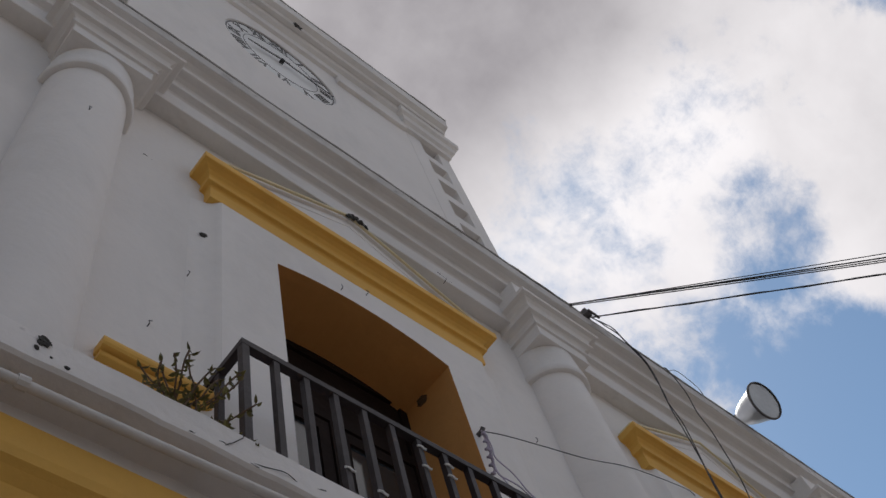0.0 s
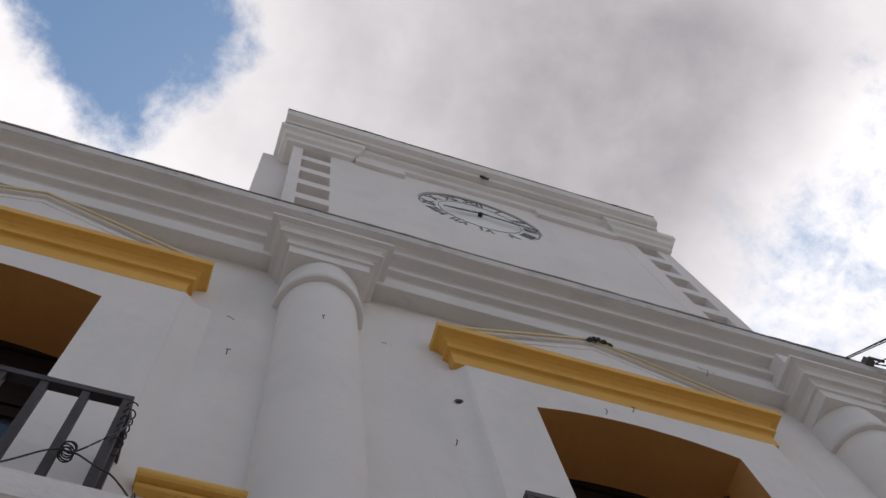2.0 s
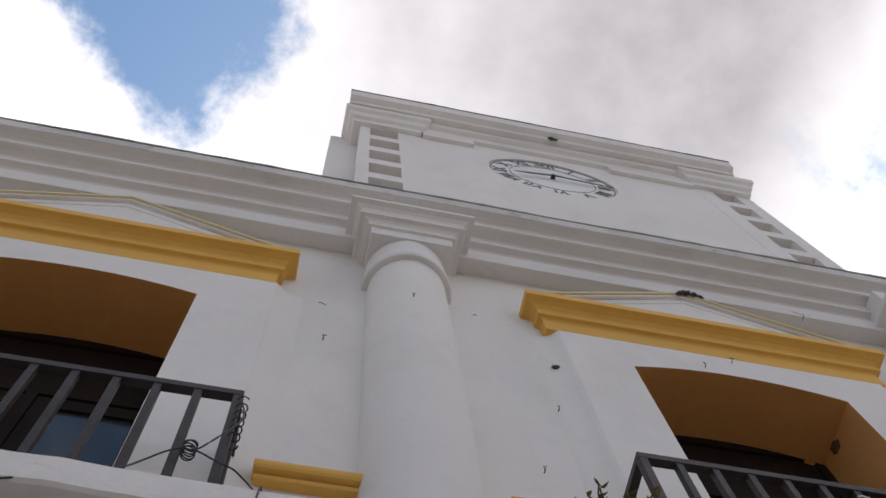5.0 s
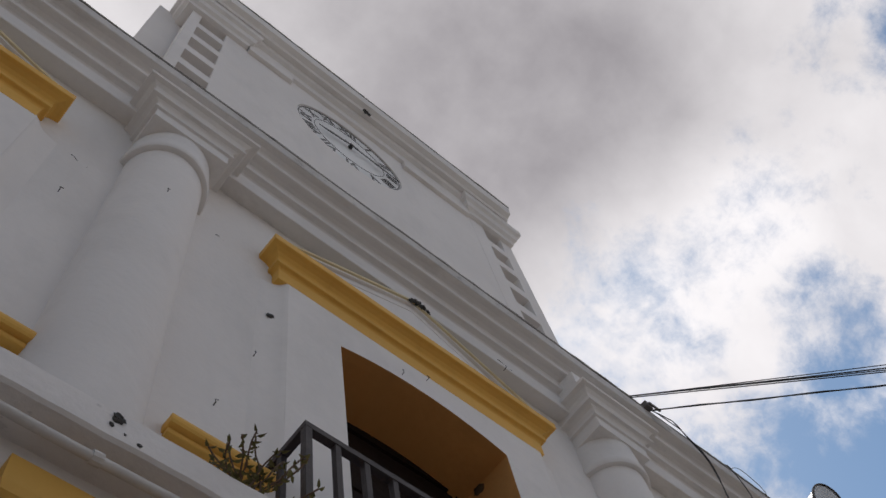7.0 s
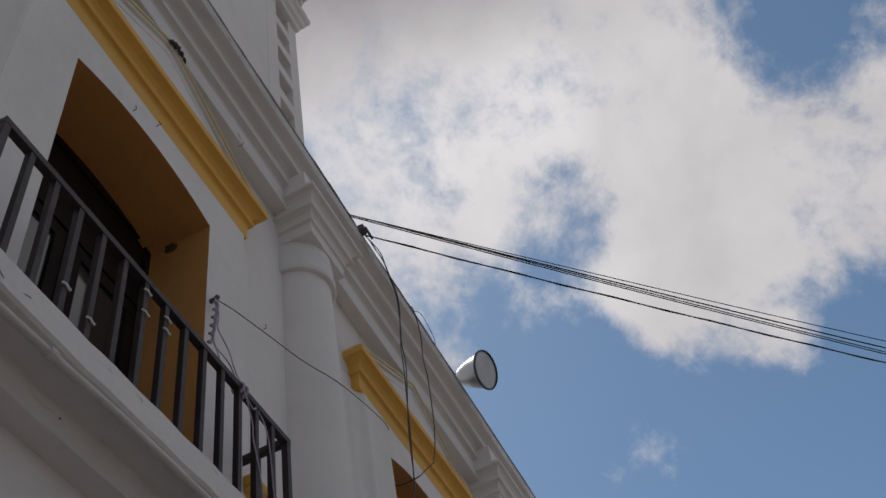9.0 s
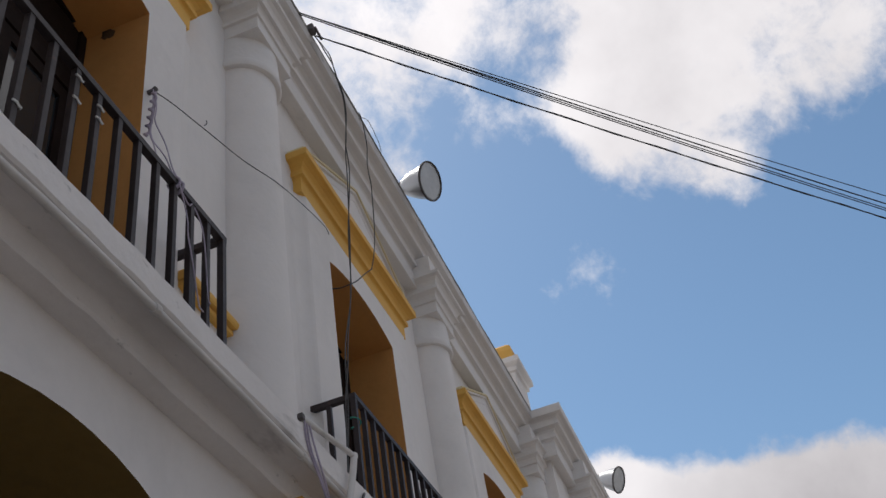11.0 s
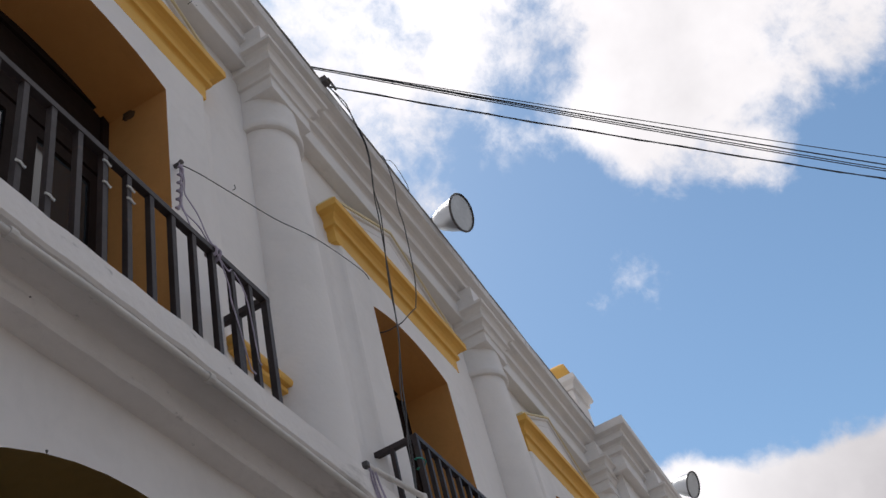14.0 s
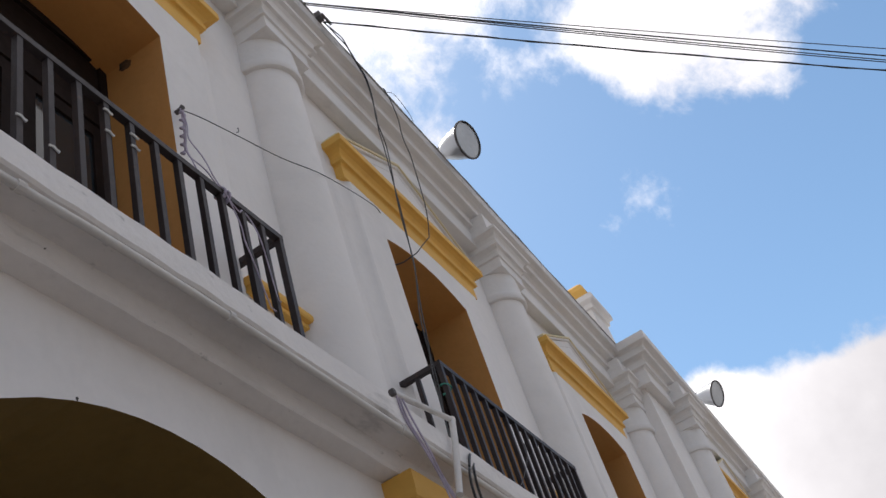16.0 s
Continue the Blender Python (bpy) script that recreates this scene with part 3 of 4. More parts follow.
    # rear buttress seen past the corner
    put("buttress", box(bm_new(), -1.90, TOWER_L + 0.05, 0.30, 1.4, 10.6, 16.45, 0.02), M_WHITE)


def clock():
    cx, cz, r = CLOCK
    th = empty("clock", cx, 0.036, cz)
    tagged(th, "round white tower clock with black numerals and hands", "clock")

    def put(name, bm, mat, label=""):
        return part(name, bm, mat, th, label)

    n = 48
    bm = bm_new()
    bmesh.ops.create_cone(bm, cap_ends=True, segments=n, radius1=0.915, radius2=0.915, depth=0.02)
    bmesh.ops.rotate(bm, verts=bm.verts, cent=(0, 0, 0), matrix=Matrix.Rotation(math.pi / 2, 3, "X"))
    put("dial", bm, M_DIAL)

    def hoop(radius, w):
        bm = bm_new()
        rows = [[bm.verts.new((q * math.cos(2 * math.pi * i / n), y, q * math.sin(2 * math.pi * i / n))) for i in range(n)] for q, y in ((radius - w, -0.008), (radius - w, -0.015), (radius + w, -0.015), (radius + w, -0.008))]
        for a, b in zip(rows, rows[1:] + rows[:1]):
            for i in range(n):
                bm.faces.new((a[i], a[(i + 1) % n], b[(i + 1) % n], b[i]))
        return bm

    put("chapter_ring", hoop(0.87, 0.011), M_BLACK)
    put("chapter_ring", hoop(0.60, 0.004), M_BLACK)
    for k, word in enumerate(("XII", "I", "II", "III", "IIII", "V", "VI", "VII", "VIII", "IX", "X", "XI")):
        a = math.radians(90 - 30 * k)
        cu = bpy.data.curves.new("numeral", "FONT")
        cu.body, cu.size, cu.align_x, cu.align_y, cu.extrude, cu.offset = word, 0.26, "CENTER", "CENTER", 0.002, 0.006
        ob = new("numeral", cu)
        ob.data.materials.append(M_BLACK)
        ob.parent = th
        ob.matrix_local = Matrix.Translation((0.73 * math.cos(a), -0.0135, 0.73 * math.sin(a))) @ Matrix.Rotation(a - math.pi / 2, 4, (0, -1, 0)) @ Matrix.Rotation(math.pi / 2, 4, "X")
    for name, length, w, deg in (("hour_hand", 0.58, 0.035, 195), ("minute_hand", 0.84, 0.026, -5)):
        bm = bm_new()
        prism(bm, [(-0.12, -w * 0.6), (length * 0.6, -w), (length, 0.0), (length * 0.6, w), (-0.12, w * 0.6)], -0.065, -0.055)
        bmesh.ops.rotate(bm, verts=bm.verts, cent=(0, 0, 0), matrix=Matrix.Rotation(radians(-deg), 3, "Y"))
        put(name, bm, M_BLACK)
    bm = bm_new()
    bmesh.ops.create_cone(bm, cap_ends=True, segments=20, radius1=0.035, radius2=0.03, depth=0.07)
    bmesh.ops.rotate(bm, verts=bm.verts, cent=(0, 0, 0), matrix=Matrix.Rotation(math.pi / 2, 3, "X"))
    bmesh.ops.translate(bm, verts=bm.verts, vec=(0, -0.04, 0))
    put("hub", bm, M_BLACK)


# ---- the wing beyond ----
def wing():
    bm = bm_new()
    portal(bm, FRONT_END, FRONT_END + 5.6, FLOOR_TOP, 10.5, 17.16, 18.84, SPRING, 0.14, WING, WING + 0.62)
    box(bm, FRONT_END + 5.6, FRONT_END + 11.2, WING, WING + 0.62, FLOOR_TOP, 10.5)
    tagged(part("wall_wing", bm, [M_WHITE, M_REVEAL]), "white upper wall of the forward wing", "wall", kind="structure")
    bm = bm_new()
    portal(bm, FRONT_END, FRONT_END + 5.6, 0, 4.8, 16.3, 19.7, 2.81, 1.7, WING - 0.20, WING + 0.62, 28)
    box(bm, FRONT_END + 5.6, FRONT_END + 11.2, WING - 0.20, WING + 0.62, 0, 4.8)
    tagged(part("wall_wing_arcade", bm, [M_WHITE, M_REVEAL]), "white arcade wall of the forward wing", "wall", kind="structure")
    for prof, nm in ((CORNICE, "trim_wing_cornice"), (STRING, "trim_wing_ledge")):
        x0 = FRONT_END
        rows = [(-y, z) for y, z in prof if y <= 0.0]
        bm = moulding(bm_new(), rows, x0, FRONT_END + 11, WING, 0.3)
        tagged(part(nm, bm, M_TRIM), "moulded white trim carried round the forward wing", "trim", kind="structure")
    for x in (15.6, 20.6):
        column(x, WING)
    window(18.0, WING)
    railing(16.4, 19.1, WING)


def roof_pedestal():
    th = empty("roof_pedestal", 13.3, -0.05, 10.87)
    tagged(th, "small white parapet pedestal with a yellow cap stone", "pedestal")
    part("block", box(bm_new(), -0.37, 0.37, -0.40, 0.34, 0.0, 0.48, 0.01), M_WHITE, th)
    part("cap", moulding(bm_new(), [(0, 0.45), (0.04, 0.46), (0.05, 0.54), (0.10, 0.58), (0.12, 0.60), (0.12, 0.70), (0, 0.71)], -0.37, 0.37, -0.40, 0.34), M_TRIM, th)
    part("top", moulding(bm_new(), [(0.03, 0.71), (0.03, 0.92), (0.0, 1.02), (-0.08, 1.10), (-0.2, 1.15), (-0.3, 1.17)], -0.37, 0.37, -0.40, 0.34), M_YELLOW, th, "yellow painted top")


# ---- street side ----
def sky_block_wall():
    # added out of view: cuts the low sky light that reaches the facade
    bm = bm_new()
    box(bm, -45, 60, -17.5, -17.0, 0, 7.5)
    tagged(part("wall_opposite", bm, M_PAVE), "unseen plain grey wall added across the street to block low sky", "wall", kind="structure")


# ---- lamps ----
def floodlight(base, mouth):
    b, m = Vector(base), Vector(mouth)
    th = empty("floodlight", *base)
    tagged(th, "spun aluminium floodlight with a round glass front on the cornice", "floodlight", "roof floodlights")
    axis = (m - b)
    length = axis.length
    turn = axis.to_track_quat("Z", "Y").to_matrix()

    def put(name, prof, mat, label="", n=36):
        bm = lathe(bm_new(), prof, 0, 0, n)
        bmesh.ops.rotate(bm, verts=bm.verts, cent=(0, 0, 0), matrix=turn)
        return part(name, bm, mat, th, label, smooth=True)

    k = length
    put("socket", [(0.0, 0.0), (0.06, 0.0), (0.065, k - 0.46), (0.09, k - 0.44), (0.09, k - 0.36), (0.0, k - 0.35)], M_RUST, "dull grey lamp socket", 20)
    put("reflector", [(0.08, k - 0.42), (0.11, k - 0.40), (0.155, k - 0.32), (0.20, k - 0.2), (0.235, k - 0.07), (0.262, k), (0.254, k), (0.19, k - 0.19), (0.145, k - 0.31), (0.07, k - 0.38)], M_ALU, "spun aluminium bell")
    put("rim", [(0.254, k - 0.012), (0.270, k - 0.012), (0.274, k + 0.006), (0.270, k + 0.016), (0.252, k + 0.016)], M_RUST, "dark clamp ring")
    put("front_glass", [(0.0, k - 0.006), (0.255, k - 0.006), (0.255, k + 0.002), (0.0, k + 0.002)], M_GLASS_FRONT, "grey glass paled for the sky it reflects")
    bm = bm_new()
    box(bm, -0.05, 0.05, -0.05, 0.05, -0.02, 0.02, 0.004)
    box(bm, -0.03, 0.03, 0.0, 0.06, -0.44, 0.02, 0.004)
    box(bm, -0.08, 0.08, -0.04, 0.12, -0.46, -0.43, 0.004)
    part("bracket", bm, M_RUST, th)


# ---- cables ----
def sag(a, b, drop, n=20):
    a, b = Vector(a), Vector(b)
    return [a.lerp(b, i / n) - Vector((0, 0, drop * 4 * (i / n) * (1 - i / n))) for i in range(n + 1)]


def curve_pts(pts, n=8, shake=0.0, seed=0):
    """A smooth line through the points given."""
    P = [Vector(p) for p in pts]
    P = [P[0]] + P + [P[-1]]
    out = []
    for i in range(1, len(P) - 2):
        for k in range(n):
            t = k / n
            a, b, c, d = P[i - 1:i + 3]
            q = 0.5 * (2 * b + (c - a) * t + (2 * a - 5 * b + 4 * c - d) * t * t + (3 * b - a - 3 * c + d) * t ** 3)
            out.append(q + shake * Vector(noise.noise_vector((i + t, seed, 3.1))))
    return out + [P[-2]]


def cable(name, pts, r, mat, label, category, group=""):
    return tagged(part(name, tube(bm_new(), pts, r), mat, smooth=True), label, category, group)


def overhead():
    ends = [((4.44, -0.44, 10.89), (13.60, -11.5, 8.58), 0.25, 0.009), ((4.44, -0.45, 10.88), (13.62, -11.5, 8.46), 0.27, 0.007),
            ((4.45, -0.44, 10.87), (13.72, -11.5, 8.48), 0.26, 0.007), ((4.45, -0.45, 10.89), (13.52, -11.5, 8.74), 0.22, 0.006)]
    for a, b, d, r in ends:
        a2, b2 = Vector(a), Vector(b)
        cable("overhead_wire", sag(a, a2.lerp(b2, 1.6), d * 1.5, 40), r, M_CABLE, "black overhead wire strung from the cornice", "wire", "overhead wires")
    a = Vector((4.80, -0.48, 10.89))
    line = sag(a, a.lerp(Vector((13.8, -11.5, 8.55)), 1.6), 0.40, 90)
    twist = [p + 0.012 * Vector((0, math.cos(i * 1.3), math.sin(i * 1.3))) for i, p in enumerate(line)]
    cable("overhead_wire", line, 0.009, M_CABLE, "black overhead wire strung from the cornice", "wire", "overhead wires")
    cable("overhead_wire", twist, 0.006, M_CABLE, "thin wire twisted round a thicker one", "wire", "overhead wires")
    bm = bm_new()
    box(bm, -0.05, 0.05, -0.06, 0.05, -0.04, 0.06, 0.01)
    box(bm, -0.02, 0.16, -0.085, -0.06, -0.015, 0.02, 0.005)
    ob = tagged(part("wire_clamp", bm, M_RUST), "dark iron wire clamp on the cornice edge", "clamp")
    ob.location = (4.72, -0.45, 10.89)


def hanging():
    lines = [
        [(4.80, -0.46, 10.92), (5.0, -0.48, 10.95), (5.20, -0.48, 10.93), (5.44, -0.47, 10.72), (5.54, -0.46, 10.42), (5.50, -0.45, 9.9), (5.43, -0.45, 9.40), (5.28, -0.45, 8.45), (5.10, -0.46, 7.52), (4.84, -0.47, 6.59), (4.66, -0.48, 6.03), (4.50, -0.5, 5.35), (4.45, -0.5, 5.11)],
        [(4.80, -0.47, 10.90), (5.02, -0.49, 10.92), (5.24, -0.49, 10.88), (5.46, -0.48, 10.68), (5.56, -0.47, 10.36), (5.47, -0.46, 9.85), (5.46, -0.46, 9.35), (5.25, -0.46, 8.45), (5.13, -0.46, 7.5), (4.81, -0.47, 6.6), (4.70, -0.48, 6.0), (4.54, -0.5, 5.4), (4.52, -0.5, 5.11)],
        [(6.02, -0.40, 10.90), (6.09, -0.46, 10.88), (6.18, -0.46, 10.48), (6.17, -0.45, 10.0), (6.147, -0.45, 9.606), (6.06, -0.45, 8.971), (5.90, -0.44, 8.40), (5.80, -0.42, 8.22), (5.62, -0.32, 8.0), (5.62, -0.15, 7.98), (5.64, 0.1, 8.1)],
    ]
    for i, p in enumerate(lines):
        cable("hanging_cable", curve_pts(p, 8, 0.02, i), 0.0065, M_CABLE, "black cable hanging slack from the cornice", "cable", "hanging cables")
    cable("hanging_cable", curve_pts([(6.10, -0.44, 10.88), (6.25, -0.50, 10.95), (6.5, -0.52, 10.80), (6.75, -0.46, 10.89)], 8), 0.004, M_CABLE, "thin loose wire curling over the cornice", "cable", "hanging cables")
    # iron wire tied to the left railing
    tie = [(-3.3, -0.655, 4.92), (-2.72, -0.655, 4.90), (-2.62, -0.62, 5.11), (-2.43, -0.50, 5.29), (-2.316, -0.46, 5.492), (-2.199, -0.46, 5.619), (-2.138, -0.46, 5.61), (-2.051, -0.46, 5.761), (-1.975, -0.45, 5.948), (-1.985, -0.44, 6.15)]
    cable("tie_wire", curve_pts(tie, 7, 0.01, 5), 0.0045, M_CABLE, "twisted black wire tied to the railing", "wire", "tie wires")
    cable("tie_wire", curve_pts([(-2.20, -0.45, 5.62), (-2.12, -0.46, 5.60), (-2.003, -0.46, 5.52), (-1.911, -0.46, 5.447), (-1.84, -0.46, 5.35), (-1.81, -0.50, 5.16), (-1.82, -0.65, 5.08), (-1.83, -0.66, 4.88)], 7, 0.012, 6), 0.0045, M_CABLE, "twisted black wire tied to the railing", "wire", "tie wires")
    cable("tie_wire", [Vector((-1.995 + 0.03 * math.cos(i * 0.4), -0.405 + 0.035 * math.sin(i * 0.4), 5.80 + i * 0.0047)) for i in range(94)], 0.004, M_CABLE, "black wire wound round a railing post", "wire", "tie wires")
    cable("tie_wire", [Vector((-2.16 + 0.03 * math.cos(i * 0.4), -0.45 + 0.03 * math.sin(i * 0.4), 5.58 + i * 0.0012 + 0.02 * math.sin(i * 0.22))) for i in range(84)], 0.004, M_CABLE, "knot of black wire on the railing", "wire", "tie wires")
    cable("tie_wire", curve_pts([(5.66, -0.44, 5.30), (5.85, -0.46, 5.38), (6.08, -0.45, 5.60), (6.30, -0.44, 5.80), (6.435, -0.43, 5.95), (6.44, -0.42, 6.05)], 7, 0.01, 71), 0.004, M_RUST, "thin grey wire looped on the railing bars", "wire", "tie wires")
    # cord from the wall hook
    tagged(part("wall_hook", tube(bm_new(), [(2.38, -0.07, 7.46), (2.38, -0.13, 7.46), (2.385, -0.15, 7.485)], 0.02, 8), M_RUST), "dull iron hook driven into the wall", "hook")
    cable("washing_line", curve_pts([(2.38, -0.14, 7.455), (2.50, -0.24, 7.36), (2.738, -0.33, 7.315), (3.287, -0.36, 7.487), (3.884, -0.345, 7.80), (4.511, -0.25, 8.193), (5.414, -0.13, 8.686), (5.65, -0.09, 8.76)], 8, 0.004, 2), 0.0045, M_RUST, "thin grey line strung from the hook across the column", "line")
    strands = [[(2.38, -0.14, 7.44), (2.35, -0.16, 7.28), (2.31, -0.18, 6.95), (2.31, -0.22, 6.75), (2.29, -0.32, 6.5), (2.28, -0.42, 6.31)],
               [(2.385, -0.14, 7.45), (2.37, -0.17, 7.25), (2.34, -0.19, 7.0), (2.40, -0.28, 6.7), (2.31, -0.42, 6.31)],
               [(2.375, -0.14, 7.45), (2.36, -0.16, 7.2), (2.33, -0.18, 6.9), (2.36, -0.30, 6.6), (2.30, -0.43, 6.30), (2.36, -0.44, 6.05), (2.425, -0.43, 5.89), (2.60, -0.43, 5.48)],
               [(2.30, -0.43, 6.30), (2.38, -0.43, 6.20), (2.50, -0.42, 6.27), (2.60, -0.43, 6.0), (2.68, -0.43, 5.6)]]
    for i, p in enumerate(strands):
        cable("lilac_cord", curve_pts(p, 8, 0.025, i + 11), 0.005, M_LILAC, "faded lilac cord tied from hook to railing", "cord", "lilac cords")
    cable("lilac_cord", [Vector((2.365 - i * 0.0007 + 0.014 * math.cos(i * 0.4), -0.155 + 0.014 * math.sin(i * 0.4), 7.43 - i * 0.0062)) for i in range(90)], 0.011, M_LILAC, "lilac cord wound in a hank under the hook", "cord", "lilac cords")
    cable("lilac_cord", [Vector((2.30 + 0.03 * math.sin(i * 0.1), -0.40 + 0.04 * math.cos(i * 0.4), 6.295 + 0.045 * math.sin(i * 0.4))) for i in range(90)], 0.009, M_LILAC, "lilac cord knotted round the top rail", "cord", "lilac cords")


def conduit():
    th = empty("conduit", 0, -0.615, 4.855)
    tagged(th, "painted conduit clipped along the underside of the ledge", "pipe")
    bm = bm_new()
    dip = [(-13, 0.01, -0.01), (-5, 0.01, -0.02), (-2, 0.015, -0.045), (-0.9, 0.015, -0.05), (0.5, 0.0, -0.012), (1.0, -0.01, 0.0), (1.8, -0.02, 0.002), (3.45, -0.015, 0.0), (6, 0.0, -0.005), (13.9, 0.0, 0.0)]
    tube(bm, curve_pts(dip, 10, 0.006, 3), 0.021, 10)
    part("pipe", bm, M_PIPE, th, smooth=True)
    for x, y, z in ((-5.2, 0.01, -0.02), (-1.02, 0.015, -0.05), (0.5, 0.0, -0.012), (1.8, -0.02, 0.002), (3.45, -0.015, 0.0), (6.0, 0.0, -0.005)):
        part("clip", tube(bm_new(), [(x - 0.025, y, z), (x + 0.02, y, z + 0.004)], 0.029, 10), M_PIPE, th)


def tv_bracket():
    th = empty("wall_bracket", 3.5, -0.6, 5.1)
    tagged(th, "old white pipe bracket tied to the ledge", "bracket")
    off = Vector((3.5, -0.6, 5.1))
    part("arm", tube(bm_new(), [Vector((3.44, -0.64, 5.13)) - off, Vector((3.85, -0.66, 5.18)) - off, Vector((4.22, -0.68, 5.22)) - off], 0.02, 10), M_PIPE, th, smooth=True)
    part("upright", tube(bm_new(), [Vector((4.20, -0.68, 5.23)) - off, Vector((4.10, -0.69, 5.0)) - off, Vector((3.86, -0.70, 4.50)) - off], 0.024, 10), M_PIPE, th, smooth=True)
    part("tip", box(bm_new(), -0.085, -0.045, -0.062, -0.022, 0.01, 0.05, 0.006), M_RUST, th)
    for i in range(3):
        cable("lilac_cord", curve_pts([(3.46 + 0.03 * i, -0.65, 5.12), (3.52 + 0.05 * i, -0.66, 4.9), (3.66 + 0.04 * i, -0.66, 4.7), (3.78 + 0.05 * i, -0.67, 4.45), (3.82, -0.67, 4.2)], 8, 0.02, i + 30), 0.007, M_LILAC, "faded lilac cord hanging from the bracket", "cord", "lilac cords")
    for i in range(2):
        cable("hanging_cable", curve_pts([(4.55 + 0.06 * i, -0.60, 5.115), (4.35, -0.66, 4.98 - 0.1 * i), (4.22 + 0.1 * i, -0.66, 4.7), (4.25 + 0.1 * i, -0.66, 4.3)], 8, 0.01, 40 + i), 0.010, M_CABLE, "black cable looping down past the ledge", "cable", "hanging cables")
    cable("twine", [Vector((5.045 + 0.04 * math.cos(i * 0.4), -0.40 + 0.04 * math.sin(i * 0.4), 6.12 - 0.006 * i)) for i in range(24)], 0.006, M_GREEN, "green twine knotted on the railing post", "twine")


def tapes():
    for k, z in ((6, 6.20), (6, 6.02), (7, 6.16), (7, 6.06), (3, 5.62), (4, 5.56)):
        x = WINDOWS[2] - 1.405 + 2.79 * k / 14
        bm = bm_new()
        tube(bm, [(-0.024, -0.022, 0), (0.0, -0.026, 0.004), (0.022, -0.024, -0.004), (0.034, -0.03, -0.012)], 0.008, 5)
        ob = tagged(part("tape_scrap", bm, M_TAPE), "torn white tape stuck on a railing bar", "tape", "tape scraps")
        ob.location = (x, -0.40, z)


# ---- lower capitals ----
def pier_capital(cx):
    prof = [(0.05, 4.10), (0.06, 4.20), (0.075, 4.215), (0.08, 4.32), (0.095, 4.36), (0.13, 4.39), (0.135, 4.45), (0.15, 4.50), (0.19, 4.54), (0.215, 4.56), (0.225, 4.60), (0.228, 4.735), (0.22, 4.742), (0.0, 4.745)]
    th = empty("pier_capital", cx, ARCADE, 4.2)
    tagged(th, "yellow moulded capital on an arcade pier below the ledge", "capital", "yellow pier capitals")
    bm = moulding(bm_new(), [(o, z - 4.2) for o, z in prof], -0.30, 0.30, 0.0, 0.02)
    part("capital", bm, M_YELLOW, th)
    part("pilaster", box(bm_new(), -0.32, 0.32, -0.05, 0.01, -4.2, 0.0, 0.01), M_WHITE, th)


# ---- plant ----
def plant():
    th = empty("ledge_plant", -0.36, -0.57, LEDGE)
    tagged(th, "small wild shrub rooted in a crack of the ledge", "plant")
    rnd = random.Random(4)
    tips = []
    for i in range(18):
        a, lean = rnd.uniform(0, 2 * math.pi), rnd.uniform(0.2, 1.0)
        d = Vector((math.cos(a) * lean * 1.1, math.sin(a) * lean * 0.5 - 0.1, rnd.uniform(0.35, 1.0))).normalized()
        p, pts = Vector((rnd.uniform(-0.06, 0.06), rnd.uniform(-0.03, 0.03), -0.01)), []
        for k in range(8):
            pts.append(p.copy())
            d = (d + Vector((rnd.uniform(-0.25, 0.25), rnd.uniform(-0.25, 0.25), rnd.uniform(-0.2, 0.12)))).normalized()
            p += d * rnd.uniform(0.022, 0.055)
            if k == 7:
                pts.append(p.copy())
            if k > 1:
                tips.append((p.copy(), d.copy()))
        part("stem", tube(bm_new(), pts, 0.0045, 5), M_STEM, th)
    for q, d in tips:
        for _ in range(2):
            a = Vector((rnd.uniform(-1, 1), rnd.uniform(-1, 1), rnd.uniform(-0.9, 0.5))).normalized()
            side = a.cross(Vector((0, 0, 1)) if abs(a.z) < 0.9 else Vector((1, 0, 0))).normalized()
            up = a.cross(side)
            ln, w = rnd.uniform(0.025, 0.05), rnd.uniform(0.006, 0.011)
            bm = bm_new()
            rows = [(0, 0, 0), (0.35, w, 0.006), (0.7, w * 0.8, 0.004), (1, 0, -0.012)]
            mid = [bm.verts.new(q + a * ln * t + up * h * 0.5) for t, _, h in rows]
            lt = [bm.verts.new(q + a * ln * t + side * ww + up * h * 1.6) for t, ww, h in rows[1:3]]
            rt = [bm.verts.new(q + a * ln * t - side * ww + up * h * 1.6) for t, ww, h in rows[1:3]]
            for e in (lt, rt):
                bm.faces.new((mid[0], mid[1], e[0]))
                bm.faces.new((mid[1], mid[2], e[1], e[0]))
                bm.faces.new((mid[2], mid[3], e[1]))
            part("leaf", bm, M_LEAF, th)


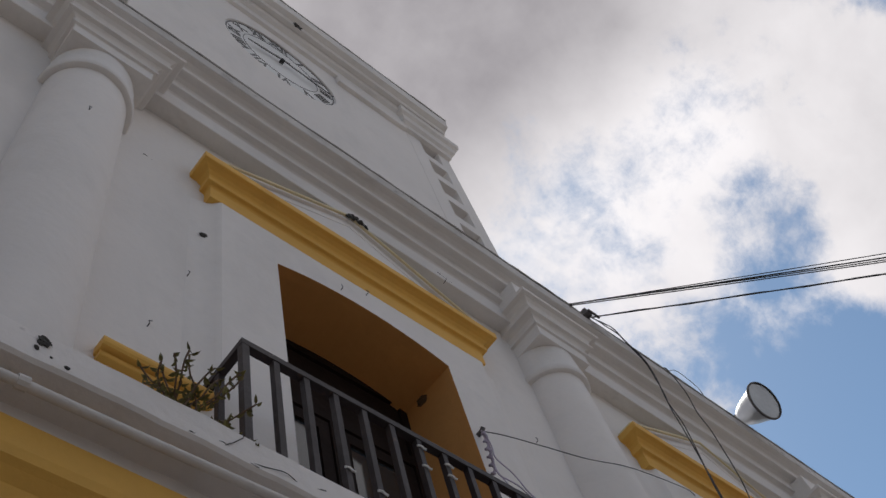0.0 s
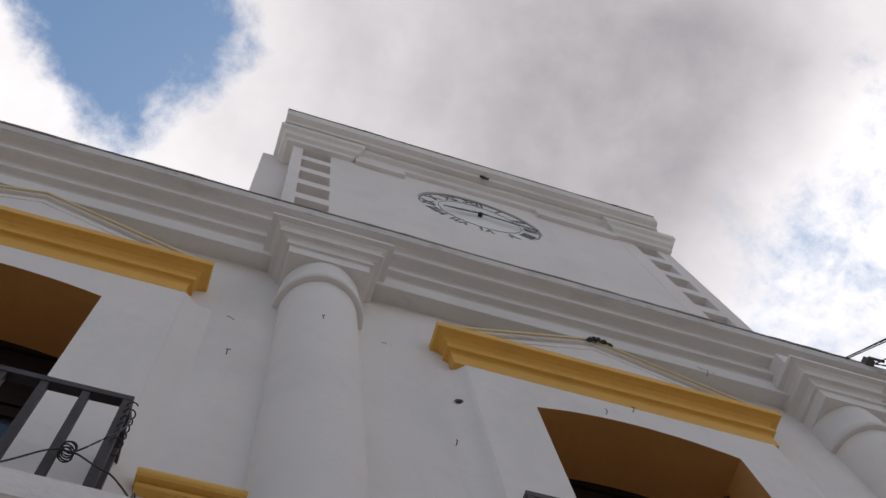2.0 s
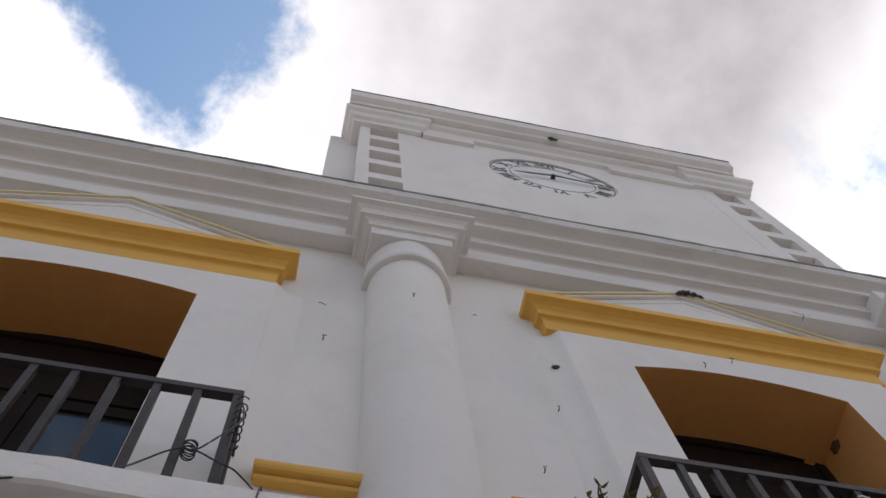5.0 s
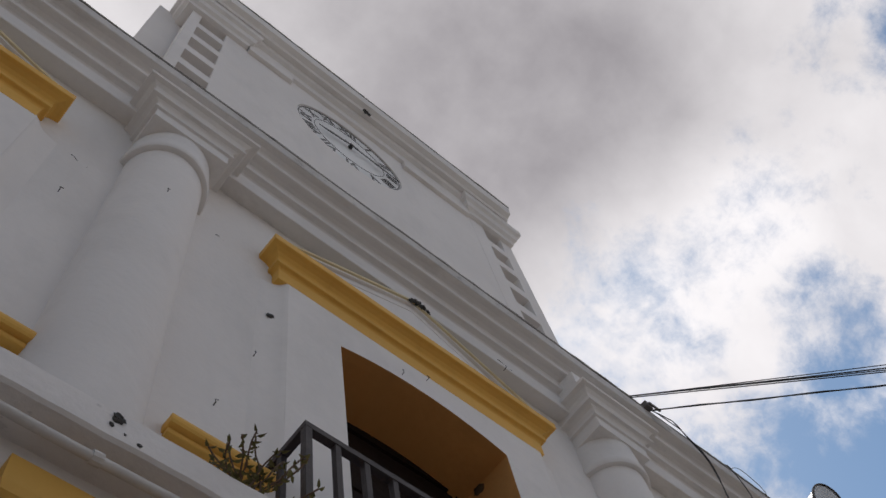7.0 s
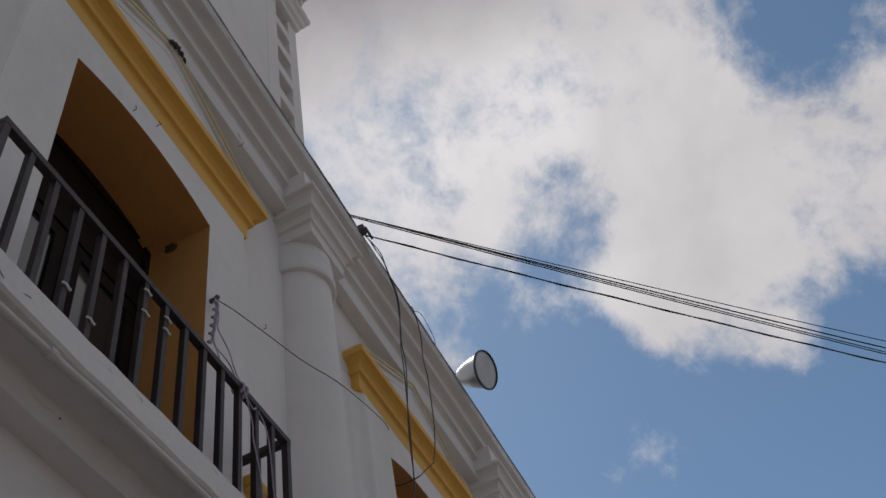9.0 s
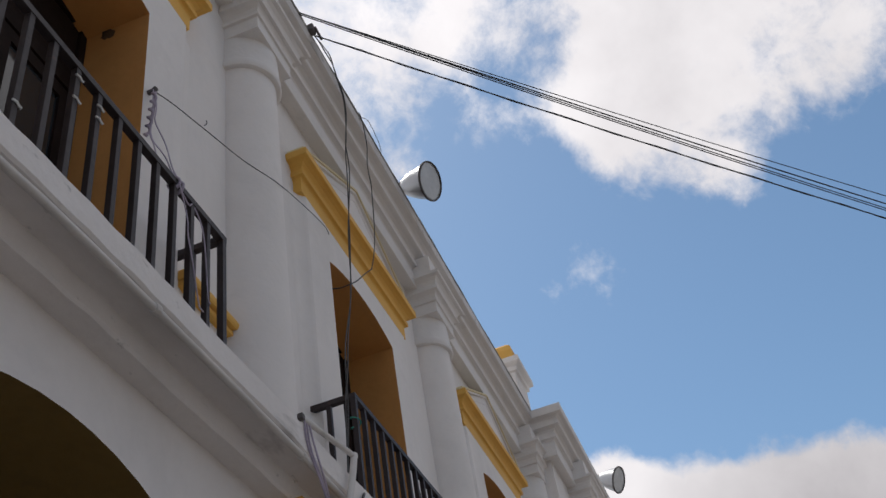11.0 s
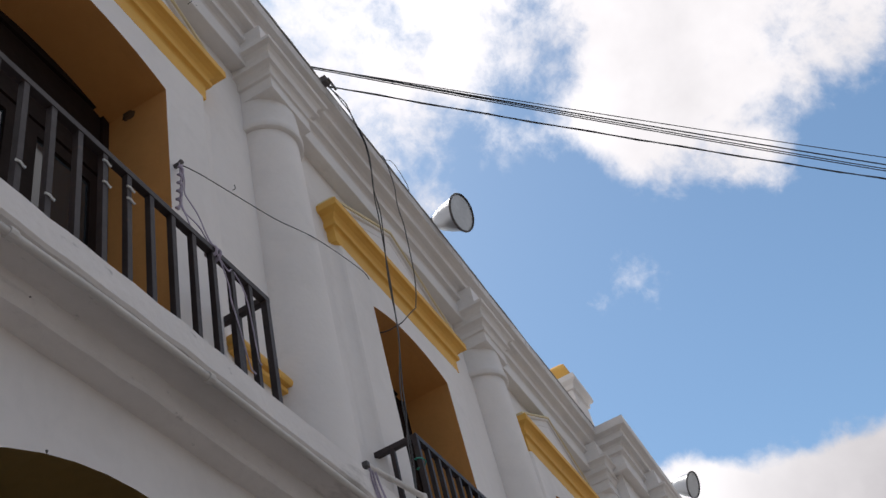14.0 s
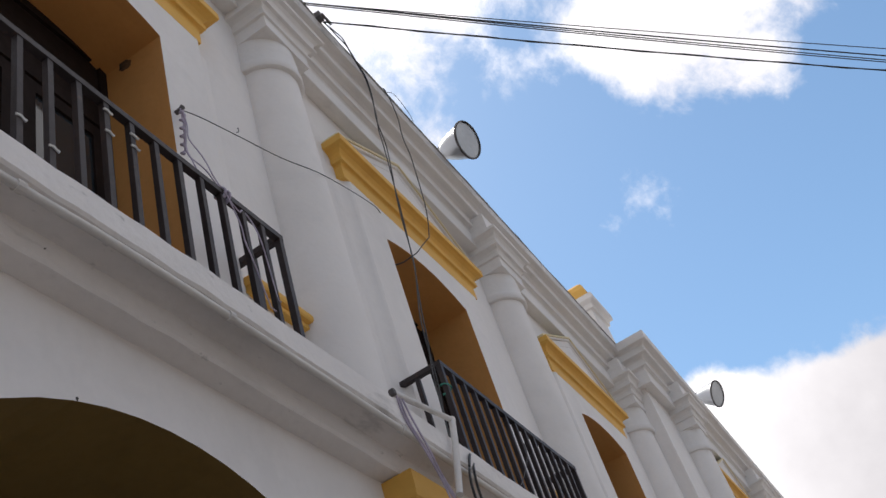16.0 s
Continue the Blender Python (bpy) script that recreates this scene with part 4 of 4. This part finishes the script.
# ---- nails, chips and old fixings ----
def fixings():
    rnd = random.Random(8)
    for x, y, z in ((-1.63, 0.0, 8.11), (-1.047, -0.31, 8.39), (1.26, -0.09, 8.56), (1.54, -0.09, 8.75), (-0.05, 0.0, 7.56), (2.64, -0.165, 9.99), (-0.28, 0.0, 6.72), (3.3, 0.0, 8.1)):
        pts = [(0, 0.02, 0), (0, -0.025, 0.005), (rnd.uniform(-0.012, 0.012), -0.03, 0.02), (rnd.uniform(-0.02, 0.02), -0.025, 0.04)]
        ob = tagged(part("bent_nail", tube(bm_new(), pts, 0.004, 6), M_RUST), "bent rusty nail stuck in the plaster wall", "nail", "old nails")
        ob.location = (x, y, z)
    for x, y, z, r, flat in ((0.05, -0.022, 8.25, 0.026, 0.010), (-0.99, -0.645, 5.045, 0.024, 0.012), (-0.90, -0.648, 4.945, 0.012, 0.006), (-1.02, -0.647, 4.985, 0.009, 0.005), (-0.96, -0.647, 4.965, 0.008, 0.004), (1.47, -0.187, 10.04, 0.03, 0.016), (1.53, -0.187, 10.055, 0.04, 0.02), (1.60, -0.187, 10.03, 0.035, 0.02), (1.66, -0.187, 10.005, 0.025, 0.015),
                             (0.805, -0.43, 4.83, 0.010, 0.005), (1.56, -0.43, 4.86, 0.010, 0.005), (1.64, -0.43, 4.80, 0.009, 0.004), (1.11, ARCADE, 4.26, 0.010, 0.005), (1.39, -0.235, 16.575, 0.07, 0.02)):
        bm = bm_new()
        bmesh.ops.create_icosphere(bm, subdivisions=3, radius=r)
        for v in bm.verts:
            v.co *= 1 + 0.9 * noise.noise(v.co * 30 + Vector((x * 9, z, 0))) + 0.7 * noise.noise(v.co * 90 + Vector((z, x * 9, 0)))
            v.co.y *= flat / r
        ob = tagged(part("plaster_scar", bm, M_SCAR), "dark broken patch in the plaster", "scar", "plaster scars")
        ob.location = (x, y, z)


def cracks():
    """Open hairline cracks in the ledge's face and in the plaster beside the column."""
    lines = [[(-0.375, -0.644, 4.931), (-0.285, -0.644, 4.946), (-0.206, -0.644, 4.964), (-0.125, -0.644, 4.944), (-0.058, -0.644, 4.927), (-0.032, -0.644, 4.915)],
             [(-0.06, -0.644, 4.93), (0.065, -0.644, 4.955), (0.17, -0.644, 4.945), (0.30, -0.644, 4.985)],
             [(-0.206, -0.644, 4.964), (-0.15, -0.644, 5.02), (-0.11, -0.64, 5.085)],
             [(-1.70, 0.0, 8.80), (-1.635, 0.0, 8.777), (-1.56, 0.0, 8.775)], [(-0.50, 0.0, 9.10), (-0.458, 0.0, 9.096), (-0.41, 0.0, 9.085)],
             [(2.58, -0.164, 10.13), (2.63, -0.165, 10.12), (2.76, -0.165, 10.10)]]
    for i, p in enumerate(lines):
        cable("plaster_crack", curve_pts(p, 6, 0.014, 60 + i), 0.0022, M_SCAR, "dark hairline crack in the white plaster", "crack", "plaster cracks")


def soot_patch():
    """A sooty nest of mortar in the upper corner of the reveal."""
    bm = bm_new()
    bmesh.ops.create_icosphere(bm, subdivisions=3, radius=0.06)
    for v in bm.verts:
        v.co *= 1 + 0.7 * noise.noise(v.co * 14) + 0.4 * noise.noise(v.co * 40)
        v.co.x *= 0.2
    ob = tagged(part("soot_patch", bm, M_SOOT), "dark sooty patch of mortar on the ochre window reveal", "patch")
    ob.location = (WINDOWS[2] + OPENING, 0.27, 8.31)


# ---- build ----
ground()
walls()
rooms()
trims()
for x in COLUMNS:
    column(x)
for x in WINDOWS:
    window(x)
for x in WINDOWS:
    railing(x - 1.405, x + (1.355 if x < 0 else 1.385))
for c, col in zip(WINDOWS, COLUMNS[1:]):
    dado(c + 1.51, col - 0.33)
for c, col in zip(WINDOWS[:3], COLUMNS):
    dado(col + 0.49, c - 1.38)
clock_tower()
clock()
wing()
roof_pedestal()
sky_block_wall()
for c in WINDOWS:
    pier_capital(c - 2.24)
pier_capital(14.2)
floodlight((7.76, -0.24, 11.24), (7.65, -0.80, 11.03))
floodlight((17.53, -0.72, 11.33), (17.40, -1.26, 11.06))
overhead()
hanging()
conduit()
tv_bracket()
tapes()
plant()
fixings()
soot_patch()
cracks()
